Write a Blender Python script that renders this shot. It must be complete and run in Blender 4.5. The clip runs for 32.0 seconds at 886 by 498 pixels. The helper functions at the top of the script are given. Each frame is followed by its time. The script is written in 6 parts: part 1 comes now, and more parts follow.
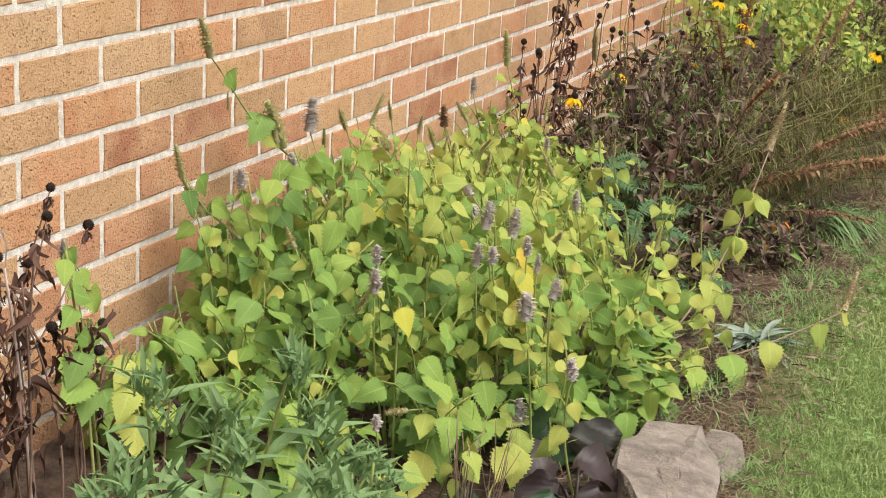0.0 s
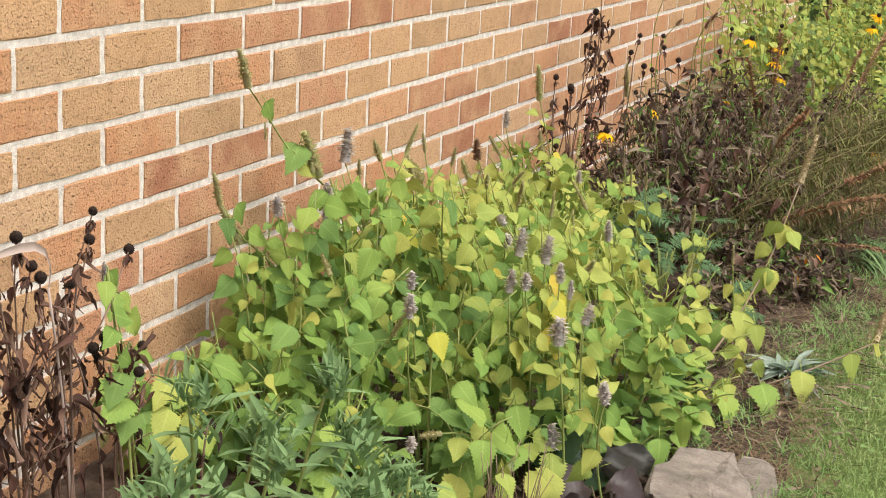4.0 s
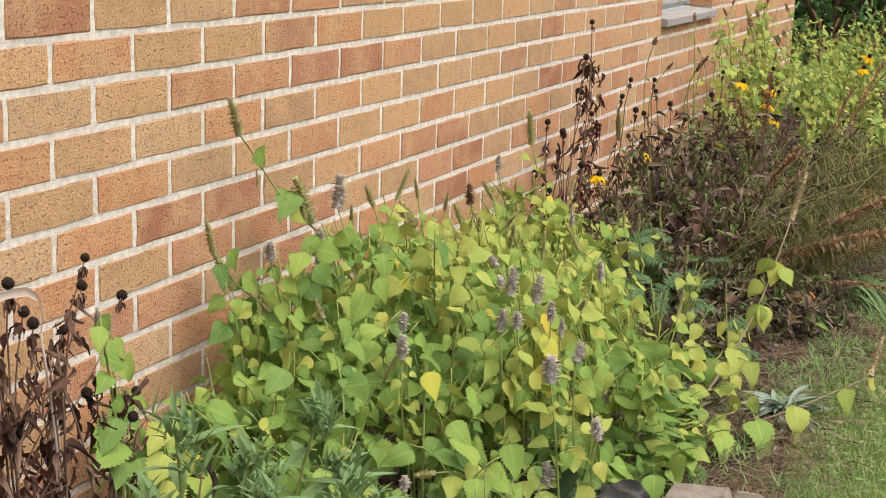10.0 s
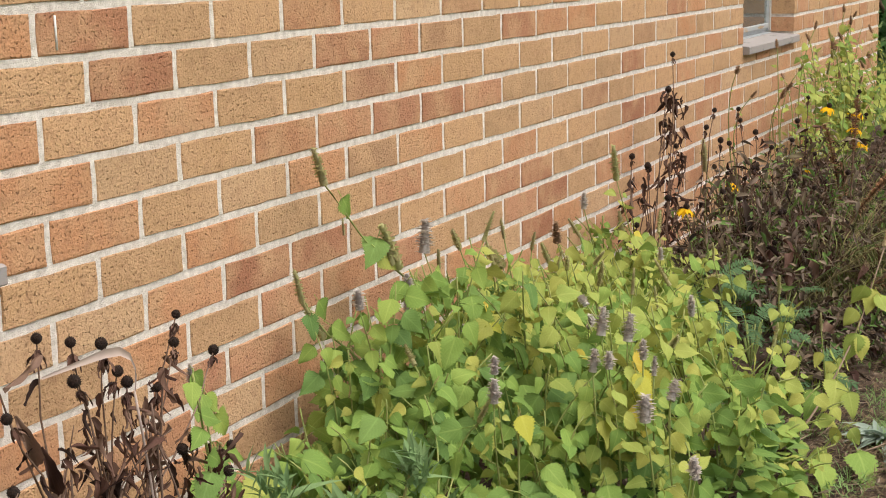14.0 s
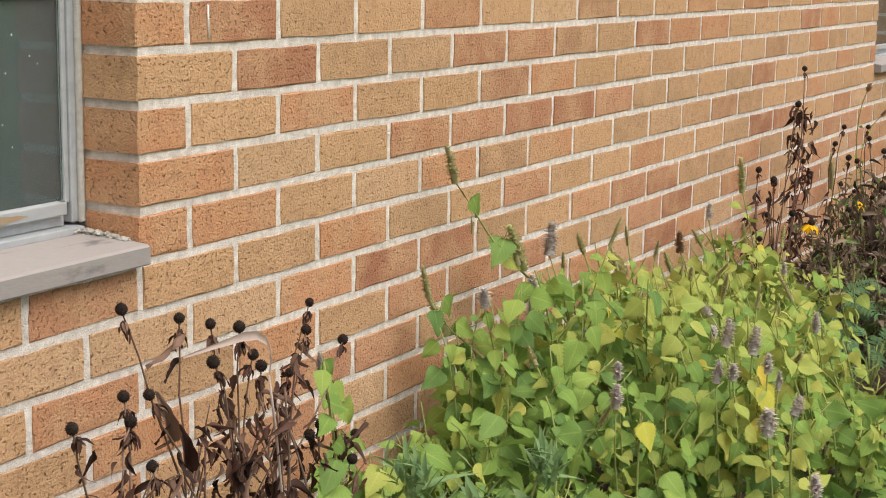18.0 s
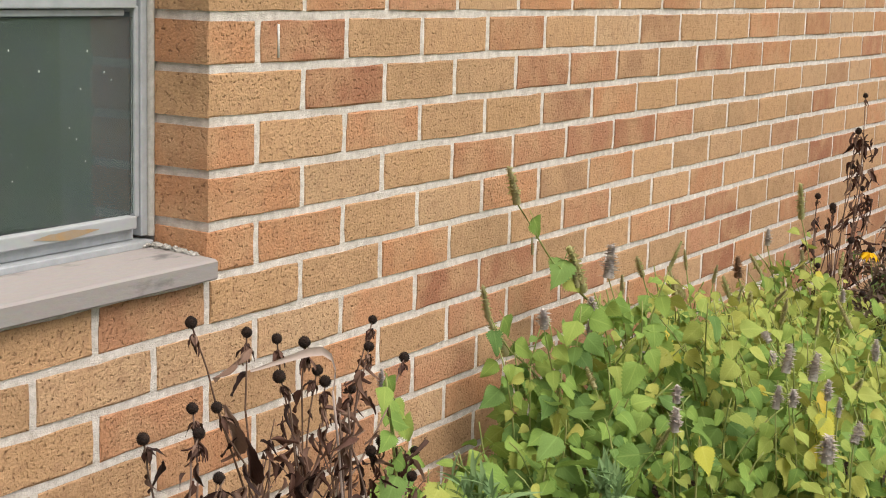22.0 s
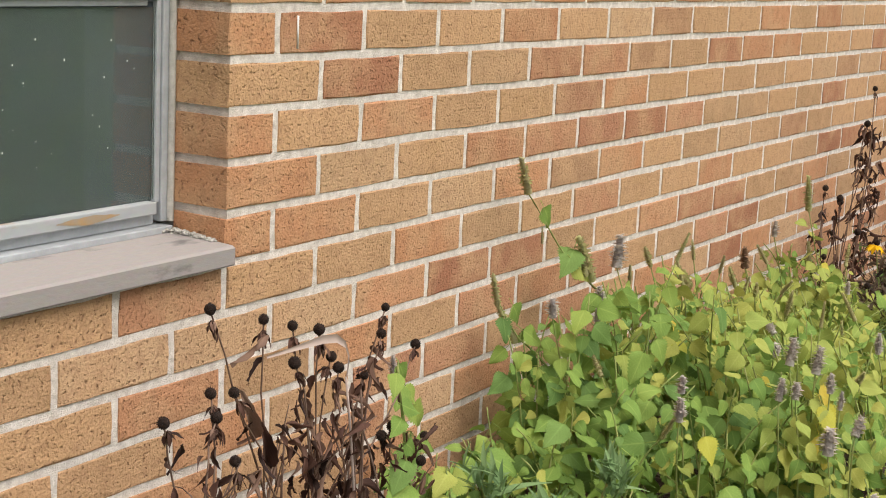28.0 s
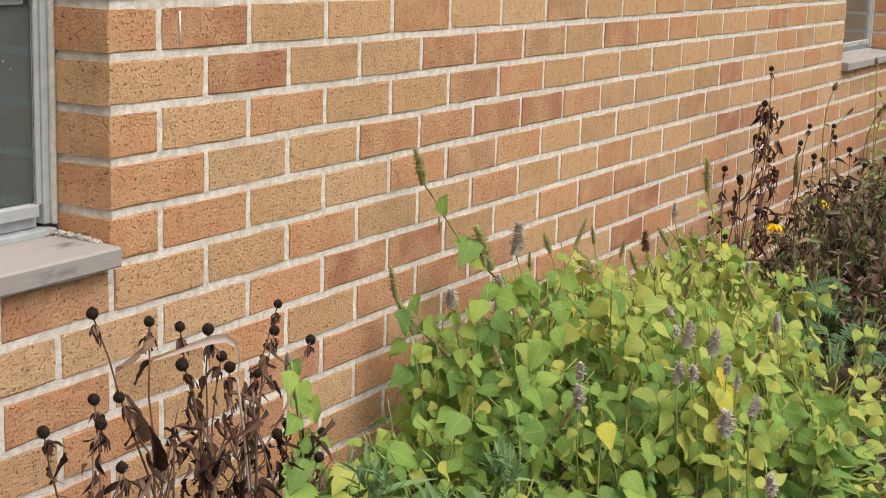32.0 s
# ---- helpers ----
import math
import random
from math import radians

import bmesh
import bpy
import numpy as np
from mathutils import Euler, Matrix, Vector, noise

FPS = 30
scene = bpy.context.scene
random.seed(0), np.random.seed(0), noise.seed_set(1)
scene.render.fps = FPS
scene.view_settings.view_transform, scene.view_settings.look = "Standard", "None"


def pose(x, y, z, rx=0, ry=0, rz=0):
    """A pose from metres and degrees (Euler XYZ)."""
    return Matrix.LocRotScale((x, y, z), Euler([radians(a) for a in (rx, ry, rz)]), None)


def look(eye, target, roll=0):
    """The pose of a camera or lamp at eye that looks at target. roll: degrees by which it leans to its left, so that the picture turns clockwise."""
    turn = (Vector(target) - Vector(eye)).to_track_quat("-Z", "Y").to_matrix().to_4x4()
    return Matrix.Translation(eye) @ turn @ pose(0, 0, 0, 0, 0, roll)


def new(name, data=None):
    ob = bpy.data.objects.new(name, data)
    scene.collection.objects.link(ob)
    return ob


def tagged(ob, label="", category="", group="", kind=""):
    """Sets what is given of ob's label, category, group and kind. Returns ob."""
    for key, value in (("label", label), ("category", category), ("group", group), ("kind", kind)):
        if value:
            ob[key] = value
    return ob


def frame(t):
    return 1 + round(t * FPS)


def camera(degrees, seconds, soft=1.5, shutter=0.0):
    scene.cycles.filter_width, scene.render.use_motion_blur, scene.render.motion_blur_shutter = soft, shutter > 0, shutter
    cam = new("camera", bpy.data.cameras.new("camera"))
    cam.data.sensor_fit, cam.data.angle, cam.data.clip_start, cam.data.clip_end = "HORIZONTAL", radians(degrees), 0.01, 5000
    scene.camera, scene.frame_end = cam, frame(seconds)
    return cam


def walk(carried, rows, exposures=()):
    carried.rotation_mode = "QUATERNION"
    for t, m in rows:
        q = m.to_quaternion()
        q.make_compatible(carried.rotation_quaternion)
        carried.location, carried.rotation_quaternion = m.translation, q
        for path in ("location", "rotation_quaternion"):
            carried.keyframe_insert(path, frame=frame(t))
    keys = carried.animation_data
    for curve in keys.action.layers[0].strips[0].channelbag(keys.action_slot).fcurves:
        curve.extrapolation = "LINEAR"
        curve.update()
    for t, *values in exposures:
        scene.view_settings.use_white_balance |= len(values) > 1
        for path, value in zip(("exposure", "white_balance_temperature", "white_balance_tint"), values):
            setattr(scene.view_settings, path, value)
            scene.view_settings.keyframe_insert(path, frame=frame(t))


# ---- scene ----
cam = camera(32.33, 32.0, soft=1.05)
PATH = [
    (0, (-1.413, -1.269, 0.954), (0.389, -0.599, 0.405), 3.4),
    (0.5, (-1.417, -1.268, 0.959), (0.387, -0.594, 0.418), 3.5),
    (1, (-1.416, -1.275, 0.955), (0.389, -0.6, 0.423), 3.3),
    (1.5, (-1.419, -1.273, 0.957), (0.387, -0.596, 0.43), 3.6),
    (2, (-1.421, -1.271, 0.954), (0.385, -0.588, 0.433), 3.6),
    (2.5, (-1.424, -1.268, 0.952), (0.382, -0.584, 0.433), 3.7),
    (4.5, (-1.45, -1.293, 0.924), (0.351, -0.573, 0.435), 3.0),
    (5, (-1.432, -1.322, 0.911), (0.398, -0.7073, 0.3852), 1.9),
    (5.5, (-1.423, -1.346, 0.906), (0.427, -0.8376, 0.3347), 1.2),
    (6, (-1.444, -1.331, 0.906), (0.403, -0.813, 0.338), 2.4),
    (6.5, (-1.455, -1.316, 0.919), (0.387, -0.721, 0.414), 2.9),
    (7, (-1.459, -1.317, 0.912), (0.375, -0.694, 0.415), 2.7),
    (7.5, (-1.465, -1.308, 0.917), (0.369, -0.664, 0.446), 2.7),
    (8, (-1.463, -1.305, 0.919), (0.368, -0.643, 0.462), 2.7),
    (8.5, (-1.464, -1.297, 0.918), (0.36, -0.611, 0.468), 2.8),
    (9, (-1.463, -1.305, 0.923), (0.356, -0.6, 0.482), 2.4),
    (9.5, (-1.464, -1.309, 0.924), (0.35, -0.584, 0.498), 1.9),
    (10, (-1.461, -1.306, 0.923), (0.351, -0.577, 0.495), 1.9),
    (10.5, (-1.455, -1.296, 0.933), (0.348, -0.543, 0.506), 1.6),
    (11, (-1.459, -1.294, 0.922), (0.342, -0.529, 0.504), 1.4),
    (11.5, (-1.459, -1.297, 0.927), (0.341, -0.526, 0.518), 1.2),
    (12, (-1.458, -1.299, 0.933), (0.334, -0.501, 0.544), 0.6),
    (12.5, (-1.451, -1.296, 0.932), (0.33, -0.47, 0.547), -0.0),
    (13, (-1.444, -1.301, 0.929), (0.334, -0.47, 0.543), -0.6),
    (13.5, (-1.446, -1.304, 0.931), (0.329, -0.467, 0.547), -1.0),
    (15.5, (-1.474, -1.296, 0.93), (0.294, -0.439, 0.554), -0.6),
    (16, (-1.476, -1.287, 0.922), (0.281, -0.411, 0.542), -0.3),
    (16.5, (-1.471, -1.28, 0.922), (0.283, -0.403, 0.528), 0.1),
    (17, (-1.472, -1.278, 0.918), (0.269, -0.378, 0.519), 0.4),
    (17.5, (-1.478, -1.284, 0.922), (0.252, -0.362, 0.526), 0.9),
    (18, (-1.486, -1.282, 0.933), (0.225, -0.319, 0.553), 1.2),
    (18.5, (-1.489, -1.281, 0.927), (0.22, -0.312, 0.553), 1.2),
    (19, (-1.495, -1.269, 0.93), (0.199, -0.269, 0.566), 1.3),
    (19.5, (-1.493, -1.269, 0.928), (0.196, -0.261, 0.566), 1.4),
    (20, (-1.485, -1.267, 0.925), (0.2, -0.254, 0.56), 1.4),
    (20.5, (-1.487, -1.275, 0.931), (0.191, -0.25, 0.565), 1.4),
    (21, (-1.49, -1.281, 0.931), (0.188, -0.254, 0.572), 1.4),
    (21.5, (-1.503, -1.282, 0.926), (0.18, -0.266, 0.556), 1.7),
    (22, (-1.509, -1.274, 0.934), (0.173, -0.252, 0.579), 1.9),
    (22.5, (-1.502, -1.28, 0.927), (0.184, -0.266, 0.568), 1.8),
    (23, (-1.494, -1.284, 0.928), (0.194, -0.274, 0.563), 1.5),
    (23.5, (-1.486, -1.283, 0.926), (0.205, -0.281, 0.561), 1.4),
    (24, (-1.488, -1.288, 0.926), (0.204, -0.288, 0.555), 1.3),
    (24.5, (-1.486, -1.292, 0.926), (0.213, -0.303, 0.556), 1.2),
    (26.5, (-1.51, -1.301, 0.963), (0.183, -0.304, 0.591), 1.7),
    (27, (-1.541, -1.301, 0.933), (0.139, -0.28, 0.565), 2.0),
    (27.5, (-1.552, -1.307, 0.945), (0.115, -0.277, 0.544), 2.5),
    (28, (-1.546, -1.287, 0.958), (0.127, -0.261, 0.574), 2.9),
    (28.5, (-1.526, -1.287, 0.959), (0.134, -0.232, 0.598), 1.8),
    (29, (-1.524, -1.278, 0.956), (0.136, -0.234, 0.566), 2.0),
    (29.5, (-1.526, -1.291, 0.964), (0.139, -0.248, 0.59), 1.6),
    (30, (-1.524, -1.3, 0.968), (0.157, -0.284, 0.588), 1.7),
    (30.5, (-1.518, -1.308, 0.971), (0.189, -0.341, 0.584), 1.9),
    (31, (-1.514, -1.313, 0.964), (0.201, -0.36, 0.576), 1.9),
    (31.5, (-1.515, -1.311, 0.967), (0.208, -0.372, 0.578), 1.9),
    (32, (-1.514, -1.31, 0.965), (0.211, -0.378, 0.568), 1.8),
]
walk(cam, [(t, look(eye, target, roll)) for t, eye, target, roll in PATH], [(0, 0.65), (5, 0.64), (6, 0.83), (7, 0.62), (9, 0.51), (13, 0.39), (20, 0.33), (32, 0.32)])

# ---- light ----
world = bpy.data.worlds.new("overcast_sky")
scene.world = world
world.use_nodes = True
wn, wl = world.node_tree.nodes, world.node_tree.links
sky = wn.new("ShaderNodeTexSky")
sky.sky_type, sky.sun_disc = "NISHITA", False
sky.sun_elevation, sky.sun_rotation = radians(58), radians(190)
sky.dust_density, sky.ozone_density = 4.0, 1.0
hsv = wn.new("ShaderNodeHueSaturation")
hsv.inputs["Saturation"].default_value = 0.35
wl.new(sky.outputs[0], hsv.inputs["Color"])
wl.new(hsv.outputs[0], wn["Background"].inputs[0])
wn["Background"].inputs[1].default_value = 0.125
sun = new("sun", bpy.data.lights.new("sun", "SUN"))
sun.data.energy, sun.data.angle, sun.data.color = 2.25, radians(55), (1.0, 0.95, 0.88)
sun.matrix_world = look((-0.5, -2.9, 5.1), (0, 0, 0))


# ---- materials ----
def material(name, rough=0.8, metal=0.0, spec=0.3):
    m = bpy.data.materials.new(name)
    m.use_nodes = True
    p = m.node_tree.nodes["Principled BSDF"]
    p.inputs["Roughness"].default_value, p.inputs["Metallic"].default_value = rough, metal
    p.inputs["Specular IOR Level"].default_value = spec
    return m, m.node_tree.nodes, m.node_tree.links, p


def ramp(n, stops):
    r = n.new("ShaderNodeValToRGB")
    e = r.color_ramp.elements
    while len(e) < len(stops):
        e.new(0.5)
    for k, (at, c) in enumerate(stops):
        e[k].position, e[k].color = at, (*c, 1)
    return r


def noise_tex(n, l, scale, detail=4.0, rough=0.6, coords="Object", stretch=None):
    tc, tx = n.new("ShaderNodeTexCoord"), n.new("ShaderNodeTexNoise")
    tx.inputs["Scale"].default_value, tx.inputs["Detail"].default_value, tx.inputs["Roughness"].default_value = scale, detail, rough
    if stretch:
        mp = n.new("ShaderNodeMapping")
        mp.inputs["Scale"].default_value = stretch
        l.new(tc.outputs[coords], mp.inputs[0])
        l.new(mp.outputs[0], tx.inputs["Vector"])
    else:
        l.new(tc.outputs[coords], tx.inputs["Vector"])
    return tx


def bump(n, l, p, height, strength, dist):
    b = n.new("ShaderNodeBump")
    b.inputs["Strength"].default_value, b.inputs["Distance"].default_value = strength, dist
    l.new(height, b.inputs["Height"])
    l.new(b.outputs[0], p.inputs["Normal"])
    return b


def mix(n, l, a, b, fac, mode="MIX"):
    x = n.new("ShaderNodeMix")
    x.data_type, x.blend_type = "RGBA", mode
    for sock, v in ((x.inputs[0], fac), (x.inputs[6], a), (x.inputs[7], b)):
        if isinstance(v, (int, float)):
            sock.default_value = v
        elif isinstance(v, tuple):
            sock.default_value = (*v, 1)
        else:
            l.new(v, sock)
    return x.outputs[2]


def brick_material(name, tones):
    """Wire-cut face brick: tone by brick, mottling, dark pits and scratched relief."""
    m, n, l, p = material(name, 0.9, spec=0.15)
    info = n.new("ShaderNodeObjectInfo")
    geo = n.new("ShaderNodeNewGeometry")
    add = n.new("ShaderNodeMath")
    add.operation = "ADD"
    l.new(info.outputs["Random"], add.inputs[0])
    l.new(geo.outputs["Random Per Island"], add.inputs[1])
    fr = n.new("ShaderNodeMath")
    fr.operation = "FRACT"
    l.new(add.outputs[0], fr.inputs[0])
    r = ramp(n, [(k / (len(tones) - 1), c) for k, c in enumerate(tones)])
    l.new(fr.outputs[0], r.inputs[0])
    off = n.new("ShaderNodeVectorMath")
    off.operation = "MULTIPLY_ADD"
    tc = n.new("ShaderNodeTexCoord")
    l.new(tc.outputs["Object"], off.inputs[0])
    off.inputs[1].default_value = (1, 1, 1)
    cmb = n.new("ShaderNodeCombineXYZ")
    mul = n.new("ShaderNodeMath")
    mul.operation = "MULTIPLY"
    mul.inputs[1].default_value = 37.0
    l.new(fr.outputs[0], mul.inputs[0])
    l.new(mul.outputs[0], cmb.inputs[0])
    l.new(mul.outputs[0], cmb.inputs[2])
    l.new(cmb.outputs[0], off.inputs[2])
    def tex(scale, detail, stretch=(1, 1, 1)):
        mp, tx = n.new("ShaderNodeMapping"), n.new("ShaderNodeTexNoise")
        mp.inputs["Scale"].default_value = stretch
        tx.inputs["Scale"].default_value, tx.inputs["Detail"].default_value = scale, detail
        l.new(off.outputs[0], mp.inputs[0])
        l.new(mp.outputs[0], tx.inputs["Vector"])
        return tx
    big, mottle, fine, pits, grains = tex(13, 3), tex(55, 4), tex(260, 5), tex(185, 2.5, (1.1, 1, 0.9)), tex(420, 3)
    c = mix(n, l, r.outputs[0], (0.56, 0.34, 0.188), ramp_out(n, l, big, 0.42, 0.66, 0.75), "MIX")
    c = mix(n, l, c, fine.outputs["Fac"], 0.3, "OVERLAY")
    c = mix(n, l, c, (0.30, 0.155, 0.085), ramp_out(n, l, mottle, 0.5, 0.72, 0.45))
    c = mix(n, l, c, (0.68, 0.50, 0.32), ramp_out(n, l, grains, 0.62, 0.75, 0.5))
    c = mix(n, l, c, (0.20, 0.10, 0.055), ramp_out(n, l, pits, 0.60, 0.70, 0.6))
    l.new(c, p.inputs["Base Color"])
    h = n.new("ShaderNodeMath")
    h.operation = "SUBTRACT"
    l.new(fine.outputs["Fac"], h.inputs[0])
    l.new(ramp_out(n, l, pits, 0.56, 0.74), h.inputs[1])
    bump(n, l, p, h.outputs[0], 0.95, 0.0029)
    return m


def ramp_out(n, l, tx, lo, hi, top=1.0):
    r = n.new("ShaderNodeMapRange")
    r.inputs["From Min"].default_value, r.inputs["From Max"].default_value, r.inputs["To Max"].default_value = lo, hi, top
    l.new(tx.outputs["Fac"], r.inputs["Value"])
    return r.outputs[0]


def simple(name, a, b, scale, rough=0.85, bump_d=0.002, metal=0.0, spec=0.3, stretch=None, detail=5.0, lo=0.35, hi=0.65):
    """Two tones mixed by noise, a finer grain and relief from the same grain."""
    m, n, l, p = material(name, rough, metal, spec)
    t1, t2 = noise_tex(n, l, scale, detail, stretch=stretch), noise_tex(n, l, scale * 7, 4.0, stretch=stretch)
    c = mix(n, l, a, b, ramp_out(n, l, t1, lo, hi))
    c = mix(n, l, c, t2.outputs["Color"], 0.12, "OVERLAY")
    l.new(c, p.inputs["Base Color"])
    bump(n, l, p, t2.outputs["Fac"], 0.6, bump_d)
    return m


def leaf_material(name, tones, rough=0.65, glow=0.4, relief=0.12, spec=0.12, blotch=None, patch=None, veins=0.5):
    """Leaf: tone by leaf, veins as relief, light passing through the blade."""
    m, n, l, p = material(name, rough, spec=spec)
    info, geo = n.new("ShaderNodeObjectInfo"), n.new("ShaderNodeNewGeometry")
    add, fr = n.new("ShaderNodeMath"), n.new("ShaderNodeMath")
    fr.operation = "FRACT"
    l.new(info.outputs["Random"], add.inputs[0])
    l.new(geo.outputs["Random Per Island"], add.inputs[1])
    l.new(add.outputs[0], fr.inputs[0])
    r = ramp(n, [(k / (len(tones) - 1), c) for k, c in enumerate(tones)])
    l.new(fr.outputs[0], r.inputs[0])
    t1 = noise_tex(n, l, 35, 3)
    c = mix(n, l, r.outputs[0], t1.outputs["Fac"], 0.25, "OVERLAY")
    if patch:
        t3 = noise_tex(n, l, 2.5, 3)
        c = mix(n, l, c, patch, ramp_out(n, l, t3, 0.42, 0.68, 0.75))
    if blotch:
        t2 = noise_tex(n, l, 60, 4)
        c = mix(n, l, c, blotch, ramp_out(n, l, t2, 0.60, 0.70, 0.8))
    l.new(c, p.inputs["Base Color"])
    uv, sep = n.new("ShaderNodeUVMap"), n.new("ShaderNodeSeparateXYZ")
    l.new(uv.outputs[0], sep.inputs[0])
    ab = n.new("ShaderNodeMath")
    ab.operation = "ABSOLUTE"
    l.new(sep.outputs[1], ab.inputs[0])
    ma = n.new("ShaderNodeMath")
    ma.operation = "MULTIPLY_ADD"
    ma.inputs[1].default_value = -0.45
    l.new(ab.outputs[0], ma.inputs[0])
    l.new(sep.outputs[0], ma.inputs[2])
    sn = n.new("ShaderNodeMath")
    sn.operation = "PINGPONG"
    sn.inputs[1].default_value = 0.07
    l.new(ma.outputs[0], sn.inputs[0])
    bump(n, l, p, sn.outputs[0], relief, 0.02)
    rib = n.new("ShaderNodeMapRange")
    rib.inputs["From Min"].default_value, rib.inputs["From Max"].default_value = 0.10, 0.02
    rib.inputs["To Max"].default_value = 0.35 * veins
    l.new(ab.outputs[0], rib.inputs["Value"])
    side = n.new("ShaderNodeMapRange")
    side.inputs["From Min"].default_value, side.inputs["From Max"].default_value = 0.014, 0.0
    side.inputs["To Max"].default_value = 0.22 * veins
    l.new(sn.outputs[0], side.inputs["Value"])
    both = n.new("ShaderNodeMath")
    both.operation = "MAXIMUM"
    l.new(rib.outputs[0], both.inputs[0])
    l.new(side.outputs[0], both.inputs[1])
    c = mix(n, l, c, tuple(min(0.7, v * 1.9 + 0.05) for v in tones[-1]), both.outputs[0])
    l.new(c, p.inputs["Base Color"])
    tr, mx = n.new("ShaderNodeBsdfTranslucent"), n.new("ShaderNodeMixShader")
    l.new(c, tr.inputs["Color"])
    mx.inputs[0].default_value = glow
    l.new(p.outputs[0], mx.inputs[1])
    l.new(tr.outputs[0], mx.inputs[2])
    l.new(mx.outputs[0], n["Material Output"].inputs["Surface"])
    return m


BUFF = brick_material("buff_brick", [(0.50, 0.30, 0.155), (0.58, 0.345, 0.185), (0.43, 0.262, 0.14), (0.60, 0.385, 0.225)])
ORANGE = brick_material("orange_brick", [(0.52, 0.255, 0.13), (0.57, 0.29, 0.155), (0.46, 0.225, 0.12), (0.54, 0.275, 0.16)])
RED = brick_material("red_brick", [(0.42, 0.190, 0.105), (0.46, 0.222, 0.130), (0.36, 0.155, 0.088), (0.44, 0.210, 0.118)])
BROWN = brick_material("brown_brick", [(0.42, 0.235, 0.13), (0.40, 0.20, 0.115), (0.44, 0.26, 0.145), (0.38, 0.215, 0.125)])
MORTAR = simple("mortar", (0.60, 0.53, 0.465), (0.84, 0.77, 0.70), 70, 0.95, 0.006, spec=0.1)
STONE_SILL = simple("limestone_sill", (0.15, 0.137, 0.132), (0.315, 0.28, 0.263), 13, 0.85, 0.001, stretch=(0.7, 2, 2), lo=0.27, hi=0.39)
ALUMINIUM = simple("grey_aluminium", (0.37, 0.385, 0.395), (0.45, 0.465, 0.475), 40, 0.5, 0.0004, metal=0.15)
RUST = simple("stained_aluminium", (0.36, 0.37, 0.37), (0.38, 0.24, 0.10), 11, 0.6, 0.0006, stretch=(0.6, 1, 1), lo=0.54, hi=0.66)
RUSTY = simple("rust_stain", (0.30, 0.25, 0.19), (0.36, 0.23, 0.11), 60, 0.75, 0.0006)
SEALANT = simple("old_sealant", (0.42, 0.39, 0.34), (0.55, 0.52, 0.47), 80, 0.9, 0.004)
# sheets behind the panes: the glass's reflection put into their colour
PANE_BACKING = simple("grey_pane_backing", (0.068, 0.080, 0.086), (0.098, 0.110, 0.116), 2.2, 0.9, 0.0005)
DARK_BACKING = simple("grey_green_backing", (0.060, 0.073, 0.076), (0.074, 0.087, 0.090), 3, 0.9, 0.0005)
SOIL = simple("mulched_soil", (0.040, 0.028, 0.021), (0.135, 0.094, 0.070), 22, 0.95, 0.012, spec=0.1)
LAWN = simple("lawn_ground", (0.085, 0.125, 0.036), (0.15, 0.195, 0.065), 9, 0.95, 0.01, spec=0.1)
ROCK = simple("weathered_limestone", (0.165, 0.138, 0.115), (0.33, 0.278, 0.230), 19, 0.9, 0.016, spec=0.15, stretch=(1.4, 0.8, 1.0), detail=9.0, lo=0.34, hi=0.66)
PAINT = simple("white_paint", (0.72, 0.71, 0.68), (0.82, 0.81, 0.78), 60, 0.7, 0.0004)
ROOM = simple("dark_room", (0.05, 0.05, 0.05), (0.06, 0.06, 0.06), 5, 0.95, 0.0)
GLASS, gn, gl, gp = material("window_glass", 0.03)
gp.inputs["Base Color"].default_value = (0.85, 0.9, 0.88, 1)
gp.inputs["Transmission Weight"].default_value, gp.inputs["IOR"].default_value = 1.0, 1.5
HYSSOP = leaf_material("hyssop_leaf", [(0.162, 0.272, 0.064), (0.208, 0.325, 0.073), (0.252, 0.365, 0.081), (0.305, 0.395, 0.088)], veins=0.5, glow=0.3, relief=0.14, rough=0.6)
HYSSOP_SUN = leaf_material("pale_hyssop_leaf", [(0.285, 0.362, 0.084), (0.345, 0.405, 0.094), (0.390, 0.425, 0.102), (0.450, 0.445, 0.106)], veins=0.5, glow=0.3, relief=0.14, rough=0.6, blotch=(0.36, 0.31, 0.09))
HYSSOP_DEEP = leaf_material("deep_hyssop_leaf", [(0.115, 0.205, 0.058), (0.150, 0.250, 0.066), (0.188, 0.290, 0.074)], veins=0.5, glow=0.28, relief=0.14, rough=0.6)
YELLOW = leaf_material("yellowing_leaf", [(0.60, 0.55, 0.085), (0.62, 0.47, 0.080), (0.52, 0.53, 0.085)], glow=0.35, blotch=(0.50, 0.33, 0.08))
BLUEGREEN = leaf_material("aster_leaf", [(0.175, 0.275, 0.115), (0.230, 0.335, 0.140), (0.145, 0.235, 0.098)], glow=0.25)
FERN = leaf_material("ferny_leaf", [(0.085, 0.155, 0.068), (0.115, 0.195, 0.085), (0.070, 0.130, 0.055)], glow=0.2)
SILVER = leaf_material("silvery_leaf", [(0.24, 0.30, 0.235), (0.32, 0.38, 0.31)], glow=0.15, rough=0.8)
LEATHER = leaf_material("dark_leathery_leaf", [(0.026, 0.017, 0.016), (0.042, 0.027, 0.025), (0.020, 0.018, 0.012), (0.052, 0.036, 0.033)], rough=0.45, glow=0.03, spec=0.32, relief=0.14, veins=0.1, blotch=(0.068, 0.050, 0.042))
DARKDRY = leaf_material("dark_withered_leaf", [(0.055, 0.027, 0.021), (0.115, 0.058, 0.042), (0.028, 0.016, 0.014), (0.165, 0.092, 0.066), (0.270, 0.172, 0.125)], rough=0.7, glow=0.12, veins=0.1)
